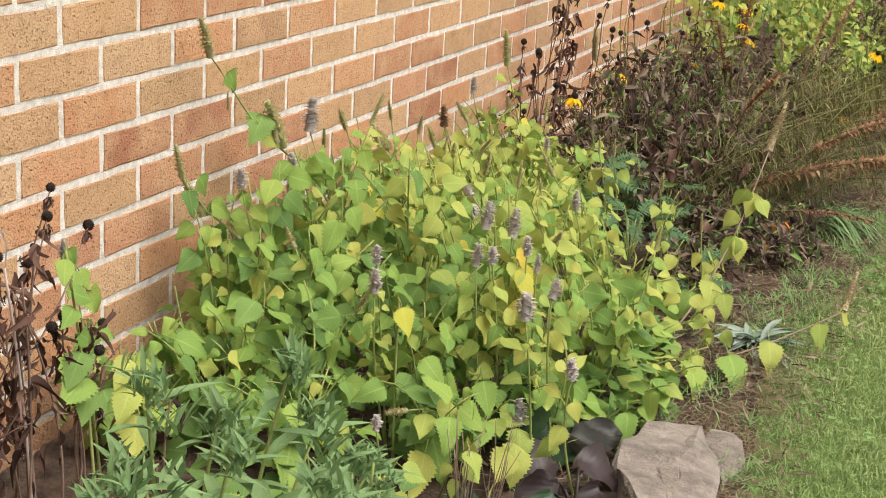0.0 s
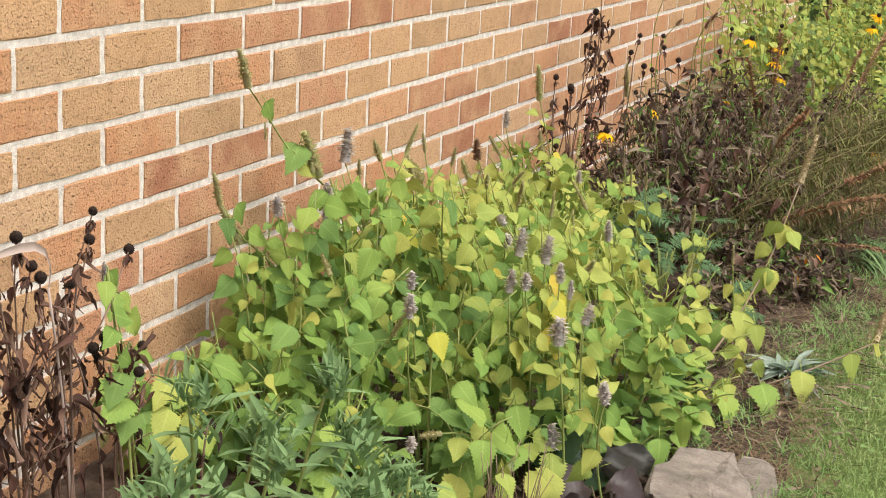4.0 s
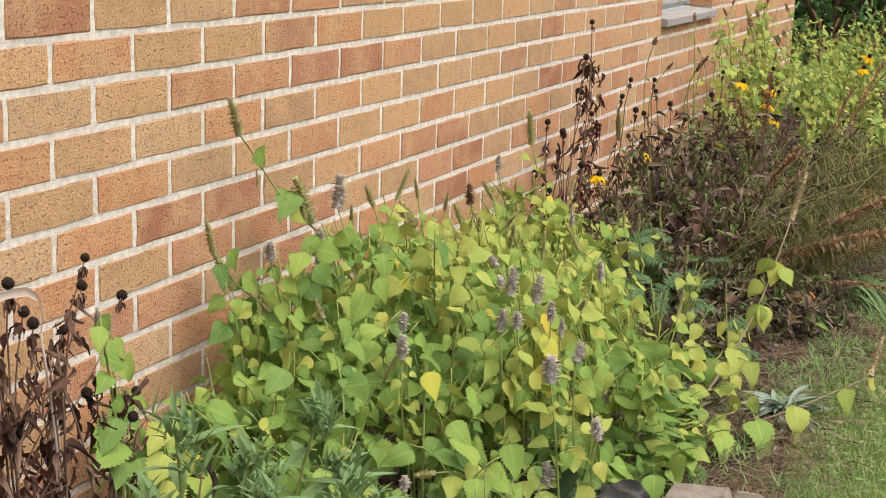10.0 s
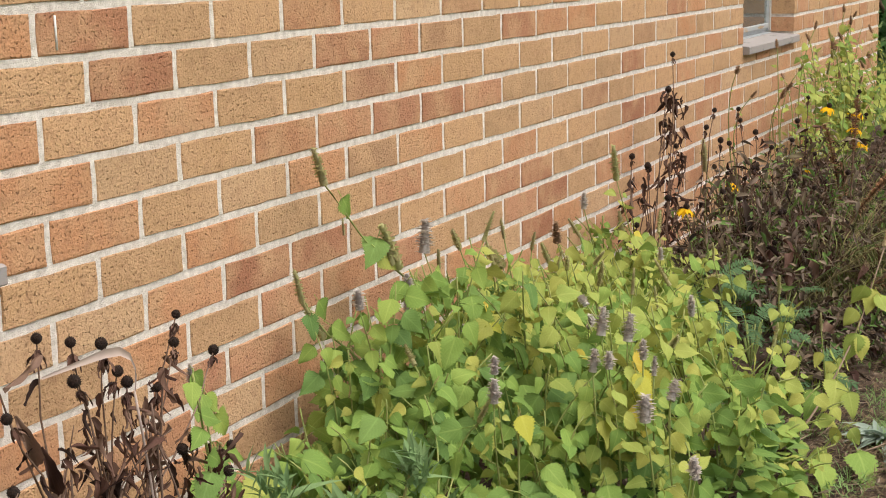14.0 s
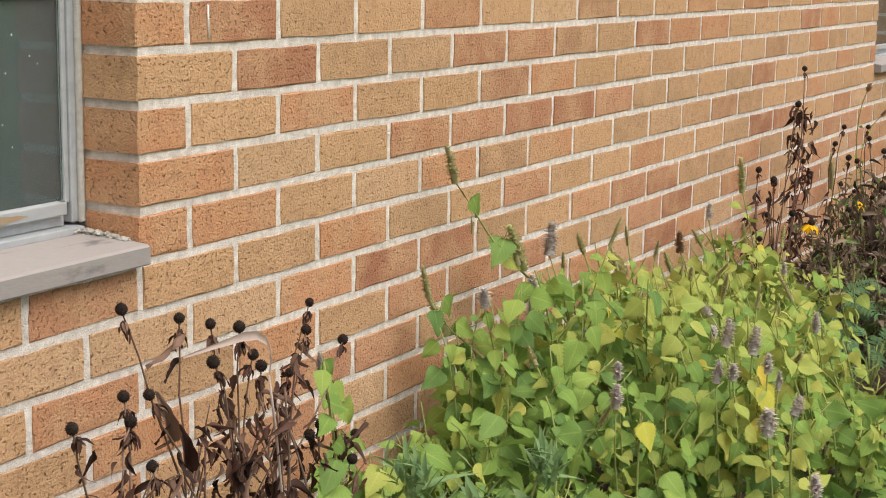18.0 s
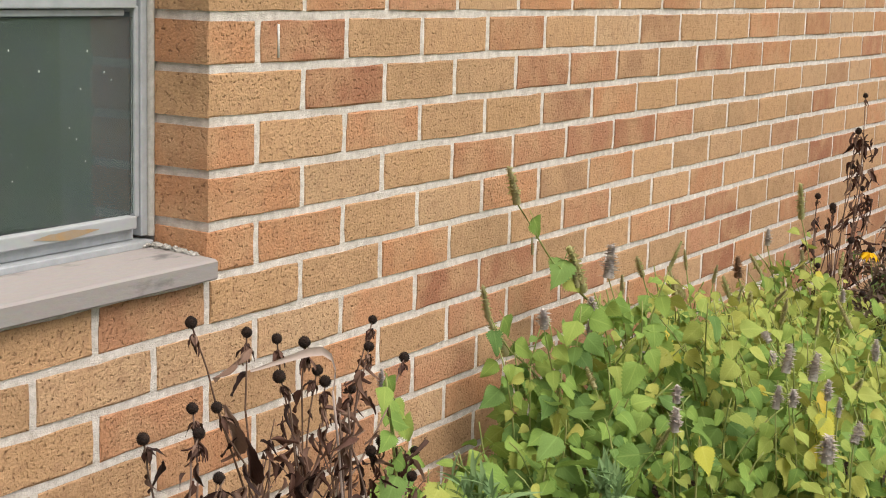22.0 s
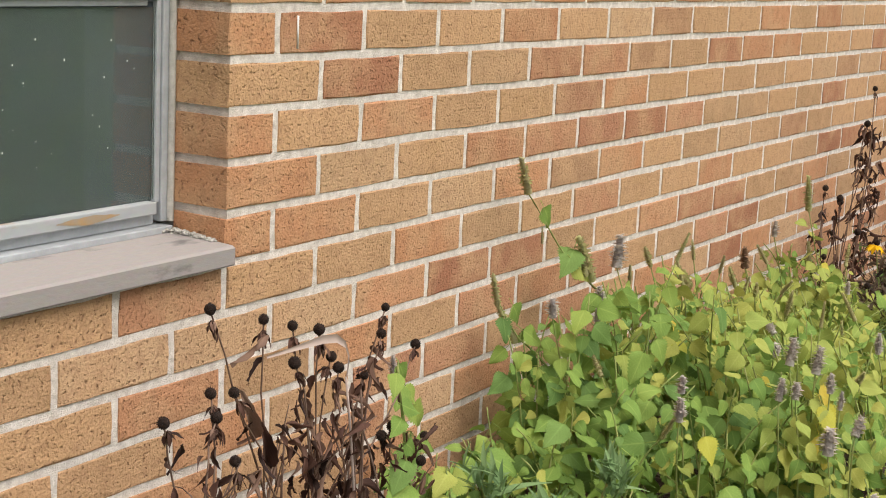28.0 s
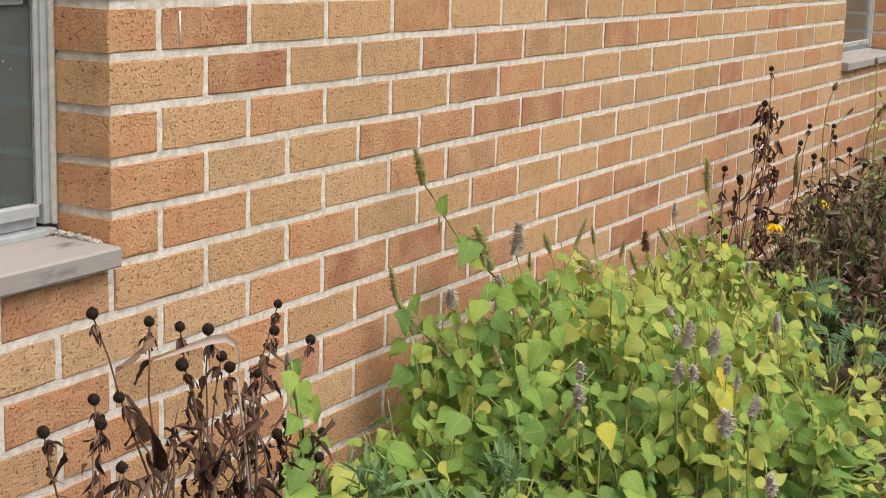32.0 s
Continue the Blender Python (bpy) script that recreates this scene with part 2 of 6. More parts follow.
DRY = leaf_material("withered_leaf", [(0.065, 0.044, 0.034), (0.18, 0.125, 0.085), (0.034, 0.025, 0.022), (0.31, 0.23, 0.175), (0.125, 0.105, 0.055), (0.23, 0.18, 0.14)], rough=0.8, glow=0.15, veins=0.1)
STRAW = leaf_material("straw_leaf", [(0.27, 0.19, 0.13), (0.36, 0.27, 0.20), (0.20, 0.135, 0.092)], rough=0.7, glow=0.2)
OLIVE = leaf_material("olive_needle", [(0.13, 0.155, 0.050), (0.24, 0.245, 0.085), (0.25, 0.175, 0.090), (0.085, 0.105, 0.038)], glow=0.2)
THATCH = leaf_material("brown_thatch", [(0.178, 0.117, 0.074), (0.252, 0.172, 0.105), (0.133, 0.094, 0.06), (0.222, 0.187, 0.098)], rough=0.9, glow=0.15)
LEATHER_GREEN = leaf_material("green_leathery_leaf", [(0.018, 0.042, 0.016), (0.026, 0.056, 0.020), (0.034, 0.066, 0.025)], rough=0.45, glow=0.04, spec=0.32, relief=0.14, veins=0.25, blotch=(0.045, 0.060, 0.035))
SHRUB = leaf_material("dark_shrub_leaf", [(0.055, 0.120, 0.035), (0.080, 0.160, 0.045), (0.045, 0.095, 0.030)], glow=0.2)
SPIKE_BROWN = leaf_material("brown_seed_bracts", [(0.285, 0.165, 0.098), (0.45, 0.285, 0.165), (0.195, 0.12, 0.075)], rough=0.85, glow=0.2, veins=0.2)
PETAL = leaf_material("yellow_petal", [(0.82, 0.44, 0.008), (0.86, 0.54, 0.012)], glow=0.25)
STEM = simple("green_stem", (0.20, 0.27, 0.07), (0.30, 0.30, 0.10), 30, 0.7, 0.0005)
DEADSTEM = simple("dry_stem", (0.085, 0.045, 0.032), (0.19, 0.115, 0.075), 40, 0.85, 0.0008)
SEED = simple("black_seedhead", (0.012, 0.008, 0.007), (0.045, 0.024, 0.016), 300, 0.9, 0.003)
SPIKE_GREY = leaf_material("mauve_grey_bracts", [(0.60, 0.53, 0.475), (0.70, 0.635, 0.57), (0.50, 0.435, 0.41), (0.64, 0.575, 0.49)], rough=0.9, glow=0.4)
SPIKE_TAN = leaf_material("straw_bracts", [(0.46, 0.37, 0.22), (0.54, 0.44, 0.28), (0.38, 0.29, 0.17)], rough=0.9, glow=0.35)
SPIKE_GREEN = leaf_material("green_brown_bracts", [(0.42, 0.42, 0.16), (0.54, 0.51, 0.23), (0.40, 0.33, 0.16), (0.50, 0.44, 0.22)], rough=0.9, glow=0.45)
SPIKE_RUST = leaf_material("rusty_bracts", [(0.30, 0.16, 0.09), (0.46, 0.27, 0.15), (0.24, 0.13, 0.08), (0.52, 0.34, 0.20)], rough=0.85, glow=0.3, veins=0.2)
GRASS = leaf_material("grass_blade", [(0.20, 0.285, 0.092), (0.30, 0.38, 0.135), (0.42, 0.45, 0.21), (0.25, 0.34, 0.112)], glow=0.3, patch=(0.22, 0.33, 0.105))
CLOVER = leaf_material("clover_leaf", [(0.17, 0.29, 0.085), (0.24, 0.36, 0.13)], glow=0.25)


# ---- mesh helpers ----
class Shape:
    """Collects vertices, faces and leaf coordinates for one mesh."""

    def __init__(self):
        self.v, self.f, self.uv = [], [], []

    def face(self, ids, uvs=None):
        self.f.append(tuple(ids))
        self.uv.extend(uvs or [(0.0, 0.0)] * len(ids))

    def box(self, a, b, jitter=0.0):
        k = len(self.v)
        for z in (a[2], b[2]):
            for x, y in ((a[0], a[1]), (b[0], a[1]), (b[0], b[1]), (a[0], b[1])):
                self.v.append((x + random.uniform(-jitter, jitter), y + random.uniform(-jitter, jitter), z + random.uniform(-jitter, jitter)))
        for q in ((0, 3, 2, 1), (4, 5, 6, 7), (0, 1, 5, 4), (1, 2, 6, 5), (2, 3, 7, 6), (3, 0, 4, 7)):
            self.face([k + i for i in q])
        return self

    def tube(self, pts, r0, r1, n=5):
        pts = [Vector(p) for p in pts]
        k = len(self.v)
        for i, p in enumerate(pts):
            d = (pts[min(i + 1, len(pts) - 1)] - pts[max(i - 1, 0)]).normalized()
            s = d.orthogonal().normalized()
            t = d.cross(s)
            r = r0 + (r1 - r0) * i / (len(pts) - 1)
            for j in range(n):
                a = 2 * math.pi * j / n
                self.v.append(tuple(p + r * (math.cos(a) * s + math.sin(a) * t)))
        for i in range(len(pts) - 1):
            for j in range(n):
                a, b = k + i * n + j, k + i * n + (j + 1) % n
                self.face((a, b, b + n, a + n))
        e = k + (len(pts) - 1) * n
        self.face([e + j for j in range(n)])
        return self

    def leaf(self, m, length, width, outline, fold=0.25, droop=0.3, serr=0.0, wave=0.0, cross=2, twist=0.0):
        """A blade along the x axis of m. outline: half widths from base to tip, of 1."""
        k, n, w = len(self.v), len(outline) - 1, 2 * cross + 1
        ph = random.uniform(0, 6.3)
        for i, o in enumerate(outline):
            s = i / n
            tooth = 1 + (serr if i % 2 else -serr) * (0 < i < n)
            cs, sn = math.cos(twist * s), math.sin(twist * s)
            for j in range(-cross, cross + 1):
                c = j / cross
                y = c * o * width / 2 * (tooth if abs(j) == cross else 1)
                z = fold * abs(y) + wave * width * math.sin(7 * s + ph + 2 * c) * abs(c)
                self.v.append(tuple(m @ Vector((length * (s - 0.1 * droop * s * s), y * cs - z * sn, y * sn + z * cs - droop * length * s * s))))
        for i in range(n):
            for j in range(w - 1):
                a = k + i * w + j
                c0, c1, s0, s1 = j / cross - 1, (j + 1) / cross - 1, i / n, (i + 1) / n
                self.face((a, a + w, a + w + 1, a + 1), [(s0, c0), (s1, c0), (s1, c1), (s0, c1)])
        return self

    def ball(self, c, r, rough=0.15, rings=5, seg=8, squash=1.0):
        k, c = len(self.v), Vector(c)
        for i in range(rings + 1):
            a = math.pi * i / rings
            for j in range(seg):
                b = 2 * math.pi * (j + 0.5 * (i % 2)) / seg
                q = r * (1 + random.uniform(-rough, rough))
                self.v.append((c.x + q * math.sin(a) * math.cos(b), c.y + q * math.sin(a) * math.sin(b), c.z + q * squash * math.cos(a)))
        for i in range(rings):
            for j in range(seg):
                self.face((k + i * seg + j, k + (i + 1) * seg + j, k + (i + 1) * seg + (j + 1) % seg, k + i * seg + (j + 1) % seg))
        return self

    def mesh(self, name, mat, smooth=True):
        me = bpy.data.meshes.new(name)
        me.from_pydata(self.v, [], self.f)
        me.materials.append(mat)
        layer = me.uv_layers.new(name="UVMap")
        layer.data.foreach_set("uv", [c for q in self.uv for c in q])
        if smooth:
            me.polygons.foreach_set("use_smooth", [True] * len(me.polygons))
        me.update()
        return me


def part(name, shape, mat, parent=None, label="", smooth=True):
    """Links a shape, or a ready mesh, as one mesh object under a thing."""
    ob = new(name, shape.mesh(name, mat, smooth) if isinstance(shape, Shape) else shape)
    ob.parent = parent
    return tagged(ob, label)


def thing(name, at, label, category, group="", kind=""):
    ob = new(name)
    ob.location = at
    ob.empty_display_size = 0.05
    return tagged(ob, label, category, group, kind)


def aim(p, d, up=(0, 0, 1), roll=0.0):
    """A matrix at p whose x axis points along d and whose z axis leans to up."""
    x = Vector(d).normalized()
    y = Vector(up).cross(x)
    y = y.normalized() if y.length > 1e-4 else x.orthogonal().normalized()
    m = Matrix((x, y, x.cross(y))).transposed().to_4x4()
    return Matrix.Translation(p) @ m @ Matrix.Rotation(roll, 4, "X")


def curve(a, b, sag=0.0, n=6, side=(0, 0, 0)):
    a, b = Vector(a), Vector(b)
    return [a.lerp(b, i / n) + Vector((side[0], side[1], side[2] + sag)) * 4 * (i / n) * (1 - i / n) for i in range(n + 1)]


rnd = random.uniform
HEART = (0.10, 0.52, 0.78, 0.91, 0.98, 1.0, 1.0, 0.985, 0.955, 0.915, 0.87, 0.82, 0.765, 0.70, 0.635, 0.565, 0.495, 0.42, 0.345, 0.27, 0.195, 0.12, 0.01)
LANCE = (0.30, 0.75, 1.0, 0.95, 0.70, 0.38, 0.03)
OVAL = (0.15, 0.55, 0.85, 1.0, 0.97, 0.80, 0.45, 0.05)

# ---- ground ----
g = Shape()
xs = [-400, -100, -30, -8, -4, -2] + [i * 0.5 for i in range(-3, 24)] + [14, 18, 30, 100, 400]
ys = [-400, -100, -30, -10, -6, -4] + [-3.6 + 0.3 * i for i in range(0, 13)] + [1, 4, 10, 30, 100, 400]
for y in ys:
    for x in xs:
        near = -6 < x < 12 and -5 < y < 1
        g.v.append((x, y, -0.004 + (0.006 * noise.noise(Vector((x * 1.3, y * 1.3, 0))) if near else 0)))
for j in range(len(ys) - 1):
    for i in range(len(xs) - 1):
        a = j * len(xs) + i
        g.face((a, a + 1, a + 1 + len(xs), a + len(xs)))
ground = tagged(part("ground", g, LAWN), "green lawn reaching away from the flower bed", "lawn", kind="structure")

EDGE = -1.0
b = Shape()
nx, ny = 190, 24
for j in range(ny + 1):
    for i in range(nx + 1):
        x = -2.4 + 9.0 * i / nx
        wob = 0.03 * noise.noise(Vector((x * 2.1, 0, 3))) + 0.085 * math.exp(-((x - 1.35) / 0.45) ** 2)
        y = (EDGE + wob) * (1 - j / ny) + 0.02 * j / ny
        rim = min(1.0, j / 2)
        z = -0.006 + rim * (0.022 + 0.016 * noise.noise(Vector((x * 7, y * 7, 1))) + 0.010 * noise.noise(Vector((x * 25, y * 25, 5))))
        b.v.append((x, y, z))
for j in range(ny):
    for i in range(nx):
        a = j * (nx + 1) + i
        b.face((a, a + 1, a + nx + 2, a + nx + 1))
soil = tagged(part("flower_bed_soil", b, SOIL), "dark mulched soil of the bed along the wall", "soil", kind="structure")

# ---- brick wall ----
L, H, Z0 = 0.203, 0.0677, 0.6
J = 0.0124
W1, W2, END = (-0.812, 0.0), (3.725, 4.51), 6.43
WTOP, ROOF = Z0 + 16 * H, Z0 + 30 * H
wall = Shape()
for x0, x1, z0, z1 in ((-2.2, END, -0.15, Z0 - H), (-2.2, W1[0] - 0.004, Z0 - H, WTOP), (W1[1] + 0.004, W2[0] - 0.004, Z0 - H, WTOP), (W2[1] + 0.004, END - 0.004, Z0 - H, WTOP), (-2.2, END - 0.004, WTOP, ROOF)):
    wall.box((x0, 0.0022, z0), (x1, 0.2, z1))
wall_north = tagged(part("wall_north", wall, MORTAR, smooth=False), "buff and red brick wall with pale mortar joints", "wall", kind="structure")
for nm, a, c in (("wall_east", (END - 0.2, 0.2, -0.15), (END - 0.004, 6, ROOF)), ("wall_west", (-2.2, 0.2, -0.15), (-2.0, 6, ROOF)), ("wall_south", (-2.0, 5.8, -0.15), (END - 0.2, 6, ROOF)), ("ceiling", (-2.2, 0.0, ROOF), (END, 6, ROOF + 0.15))):
    tagged(part(nm, Shape().box(a, c), MORTAR, smooth=False), "plain closing side of the brick house", "wall", kind="structure")
tagged(part("floor", Shape().box((-2.0, 0.2, -0.1), (END - 0.2, 5.8, 0.0)), ROOM, smooth=False), "dark floor inside the house", "floor", kind="structure")

# tones of single bricks, by course and place along it: r red, d brown, o orange, b buff
TONES = {
    4: "booboobobboboboob", 3: "orbbobbdbbobobbobb", 2: "brbbrodbroobbbrobb", 1: "obobbdobbbbbbdbobb", 0: "obboorrobbbbrbbbob",
    -1: "oobbodobbbbdbbbobb", -2: "bbobbobbobbbrrbbob", -3: "bborrbborrbbobbbo", -4: "boboorbborboobbob", -5: "obrobobobrobbobob",
    -6: "bobobrobobboobrob", -7: "obobboobrbobobobo", -8: "boobobobboobobobb",
}
KIND = {"r": RED, "d": BROWN, "o": ORANGE, "b": BUFF}


def brick_shape(s, x0, x1, z0, z1, y, depth=0.092):
    """A brick with chipped edges and a slightly uneven face."""
    k, c = len(s.v), 0.0017
    nu = max(2, round((x1 - x0) / 0.05))
    rim = [(x0 + (x1 - x0) * i / nu, z0) for i in range(nu)] + [(x1, z0), (x1, (z0 + z1) / 2)] + [(x1 - (x1 - x0) * i / nu, z1) for i in range(nu)] + [(x0, z1), (x0, (z0 + z1) / 2)]
    mx, mz, n = (x0 + x1) / 2, (z0 + z1) / 2, len(rim)
    for inset, yy, jit in ((c, y, 0.0016), (0, y + 0.0015, 0.0016), (0, y + depth, 0)):
        for px, pz in rim:
            qx, qz = px - math.copysign(inset, px - mx) * (abs(px - mx) > 0.001), pz - math.copysign(inset, pz - mz) * (abs(pz - mz) > 0.001)
            if abs(px - x0) > 0.001 and abs(px - x1) > 0.001:
                qx = px
            s.v.append((qx + rnd(-jit, jit), yy + rnd(-jit, jit) * 0.4, qz + rnd(-jit, jit)))
    s.face([k + i for i in range(n)])
    for r in range(2):
        for i in range(n):
            a, b2 = k + r * n + i, k + r * n + (i + 1) % n
            s.face((a, a + n, b2 + n, b2))


brick_cache, far_bricks = {}, {m.name: (Shape(), m) for m in KIND.values()}
for k in range(-9, 30):
    z0 = Z0 + k * H + J / 2
    z1 = z0 + H - J
    segs = [(-2.2, END)] if k < -1 or k >= 16 else [(-2.2, W1[0]), (W1[1], W2[0]), (W2[1], END)]
    off = 0.0 if k % 2 == 0 else 0.5
    for n in range(-12, 33):
        for s0, s1 in segs:
            x0, x1 = max((n - off) * L, s0), min((n + 1 - off) * L, s1)
            if x1 - x0 < 0.03:
                continue
            lo = x0 + (J / 2 if x0 > s0 + 1e-6 else 0)
            hi = x1 - (J / 2 if x1 < s1 - 1e-6 else 0)
            tone = TONES.get(k, "")
            letter = tone[n] if 0 <= n < len(tone) else random.choice("bbbbbooobbordbob" if n >= 0 else "bbobobboob")
            if -0.9 < x0 < 3.3 and -0.2 < z0 < 0.93:
                key = (round(hi - lo, 3), letter, random.randrange(4))
                if key not in brick_cache:
                    s = Shape()
                    brick_shape(s, 0, hi - lo, 0, z1 - z0, 0)
                    brick_cache[key] = s.mesh("brick", KIND[letter], False)
                ob = part("brick", brick_cache[key], None, wall_north)
                ob.location = (lo, rnd(-0.0007, 0.0007), z0)
            else:
                brick_shape(far_bricks[KIND[letter].name][0], lo, hi, z0, z1, rnd(-0.0007, 0.0007))
tagged(part("sill_bed", Shape().box((W2[0], 0.003, Z0 - H), (W2[1], 0.2, 0.567)), MORTAR, wall_north, "mortar bed under the far sill", smooth=False))
for n in range(4):
    brick_shape(far_bricks[ORANGE.name if n % 2 else BUFF.name][0], W2[0] + n * 0.197, min(W2[1], W2[0] + n * 0.197 + 0.188), Z0 - H + 0.006, 0.566, 0.0)
for s, m in far_bricks.values():
    tagged(part("brickwork", s, m, wall_north, smooth=False), kind="stuff")
# streak of paint on one brown brick
part("paint_streak", Shape().box((0.140, -0.0028, 0.815), (0.1422, -0.0012, 0.860), 0.0004), PAINT, wall_north, "white dribble on one brick")


# ---- windows ----
def window(name, w, dz, label):
    """Aluminium storm window set back in the wall, over a stone sill."""
    x0, x1 = w
    root = thing(name, (x1, 0.1, 0.58 + dz), label, "window", kind="structure")
    o = Vector((x1, 0.1, 0.58 + dz))
    width = x1 - x0
    def bar(nm, a, c, mat=ALUMINIUM, parent=root, lab=""):
        s = Shape().box(a, c)
        me = s.mesh(nm, mat, False)
        ob = new(nm, me)
        ob.parent = parent
        be = ob.modifiers.new("bevel", "BEVEL")
        be.width, be.segments = 0.0015, 2
        return tagged(ob, lab)
    bar("jamb", (-0.0205, -0.004, 0), (-0.0075, 0.05, 1.1))
    bar("jamb", (-width + 0.0075, -0.004, 0), (-width + 0.0205, 0.05, 1.1))
    bar("sash_stile", (-0.0295, -0.001, 0.026), (-0.021, 0.008, 0.30))
    bar("sash_stile", (-width + 0.021, -0.001, 0.026), (-width + 0.0325, 0.008, 0.30))
    bar("head", (-width + 0.027, -0.006, 1.075), (-0.027, 0.05, 1.1))
    rail = bar("bottom_rail", (-width + 0.033, -0.008, 0.012), (-0.033, 0.03, 0.0285), RUST, root, "bottom rail with ochre stains")
    stain = Shape()
    for k in range(13):
        x, q = -0.215 + 0.0092 * k, 1 - abs(k - 6) / 6.5
        stain.v += [(x, -0.0092, 0.0205 - 0.0075 * q), (x, -0.0092, 0.0205 + 0.007 * q * rnd(0.6, 1.0))]
        if k:
            stain.face((2 * k - 2, 2 * k, 2 * k + 1, 2 * k - 1))
    part("rust_stain", stain, RUSTY, rail, "ochre rust stain")
    bar("track", (-width + 0.027, 0.004, -0.004), (-0.027, 0.045, 0.0105))
    bar("lower_step", (-width + 0.010, -0.016, -0.014), (-0.010, 0.045, -0.0045))
    bar("meeting_rail", (-width + 0.028, -0.004, 0.297), (-0.028, 0.034, 0.316))
    bar("top_strip", (-width + 0.042, 0.004, 0.287), (-0.042, 0.03, 0.2955))
    bar("upper_stile", (-0.046, 0.012, 0.318), (-0.028, 0.04, 1.073))
    bar("upper_stile", (-width + 0.028, 0.012, 0.318), (-width + 0.046, 0.04, 1.073))
    panes = []
    for z, zz, y in ((0.031, 0.286, 0.002), (0.318, 1.073, 0.016)):
        p = part("pane", Shape().box((-width + 0.033, y, z), (-0.0297, y + 0.003, zz)), GLASS, root, smooth=False)
        p.visible_shadow = False
        panes.append(p)
    part("sealant", Shape().tube(curve((-0.005, -0.006, 0.0), (-0.005, -0.006, 1.0), 0, 24), 0.006, 0.006, 5), SEALANT, root, "cracked grey sealant")
    specks = Shape()
    for _ in range(26):
        specks.ball((-0.06 - 0.4 * random.random(), 0.0028, rnd(0.05, 0.26)), rnd(0.0005, 0.0011), 0.2, 3, 5, rnd(1, 2.2))
    part("paint_speck", specks, PAINT, panes[0], "white specks on the glass")["kind"] = "stuff"
    lump = Shape()
    for k in range(220):
        u = k / 219
        lump.ball((rnd(-0.011, -0.003) - 0.03 * (1 - u) ** 3 * random.random(), -0.004 - 0.082 * u + rnd(-0.003, 0.003), -0.014 + rnd(-0.003, 0.005) * (1.3 - u) - 0.002 * u), rnd(0.0022, 0.0048) * (1.15 - 0.4 * u), 0.5, 4, 6, 0.5)
    part("mortar_patch", lump, SEALANT, root, "rough smear of old mortar")
    # added sheets, coloured for the reflection on the glass and the blind behind
    part("blind", Shape().box((-width + 0.012, 0.052, -0.01), (-0.012, 0.056, 1.11)), PANE_BACKING, root, smooth=False)
    part("blind", Shape().box((-width + 0.026, 0.0085, 0.02), (-0.026, 0.0115, 0.292)), PANE_BACKING, root, smooth=False)
    part("curtain", Shape().box((-width + 0.027, 0.0062, 0.033), (-0.155, 0.0082, 0.284)), DARK_BACKING, root, "darker half of the sheets behind the glass", smooth=False)
    return root


def sill(w, z, y0, x_over):
    s = Shape()
    n = 14
    x0, x1 = w[0] - x_over, w[1] - 0.003 + x_over
    for i in range(n + 1):
        x = x0 + (x1 - x0) * i / n
        j = rnd(-0.0006, 0.0006)
        for y, zz in ((y0, 0.001), (y0 - 0.001 + j, 0.003), (y0 - 0.001 + j, 0.0245), (y0 + 0.003, 0.0275), (0.1, 0.034), (0.1, 0.0)):
            s.v.append((x, y, z + zz))
    for i in range(n):
        for j in range(6):
            a, c = i * 6 + j, i * 6 + (j + 1) % 6
            s.face((a, c, c + 6, a + 6))
    s.face(range(6))
    s.face(range(n * 6 + 5, n * 6 - 1, -1))
    return tagged(part("window_sill", s, STONE_SILL, smooth=False), "grey stone window sill with faint stains", "sill", "window sills", "structure")


window("window_1", W1, 0.0, "grey aluminium storm window with dusty glass")
window("window_2", W2, 0.03, "far grey aluminium window in the brick wall")
sill(W1, 0.5335, -0.018, 0.0)
sill(W2, 0.568, -0.022, 0.0)


# ---- stones ----
def stone(name, ring, top, tilt, label):
    """A broken slab of limestone: an angular outline, an uneven top and chipped rim."""
    s = Shape()
    c = sum((Vector((x, y, 0)) for x, y in ring), Vector()) / len(ring)
    pts = []
    for i, (x, y) in enumerate(ring):
        x2, y2 = ring[(i + 1) % len(ring)]
        pts += [Vector((x + (x2 - x) * u, y + (y2 - y) * u, 0)) for u in (0, 0.34, 0.67)]
    n = len(pts)
    for scale, z in ((0.97, -0.03), (1.0, 0.4), (0.985, 0.85), (0.93, 1.0), (0.6, 1.02), (0.25, 1.03)):
        for p in pts:
            q = c + (p - c) * scale
            k = noise.noise(Vector((q.x * 14, q.y * 14, z)))
            zz = z * top + (tilt[0] * (q.x - c.x) + tilt[1] * (q.y - c.y)) * max(z, 0) + 0.013 * k * (z > 0)
            s.v.append((q.x - c.x + 0.011 * k, q.y - c.y + 0.011 * noise.noise(Vector((q.y * 20, q.x * 20, z * 9))), zz))
    for r in range(5):
        for i in range(n):
            a, b2 = r * n + i, r * n + (i + 1) % n
            s.face((a, b2, b2 + n, a + n))
    s.face([5 * n + i for i in range(n)])
    ob = part(name, s, ROCK, smooth=False)
    ob.location = (c.x, c.y, 0.005)
    return tagged(ob, label, "stone", "edging stones")


stone("edging_stone", [(0.36, -0.95), (0.55, -0.83), (0.63, -0.79), (0.80, -0.80), (0.84, -0.885), (0.67, -0.945), (0.50, -0.965)], 0.05, (0.02, 0.06), "large pale limestone slab at the bed's edge")
stone("edging_stone", [(0.69, -0.945), (0.80, -0.885), (0.885, -0.895), (0.87, -0.94), (0.76, -0.968)], 0.032, (0.0, 0.03), "smaller broken limestone piece beside the slab")

# ---- shared leaf, spike and head meshes ----
ONE = Matrix.Identity(4)


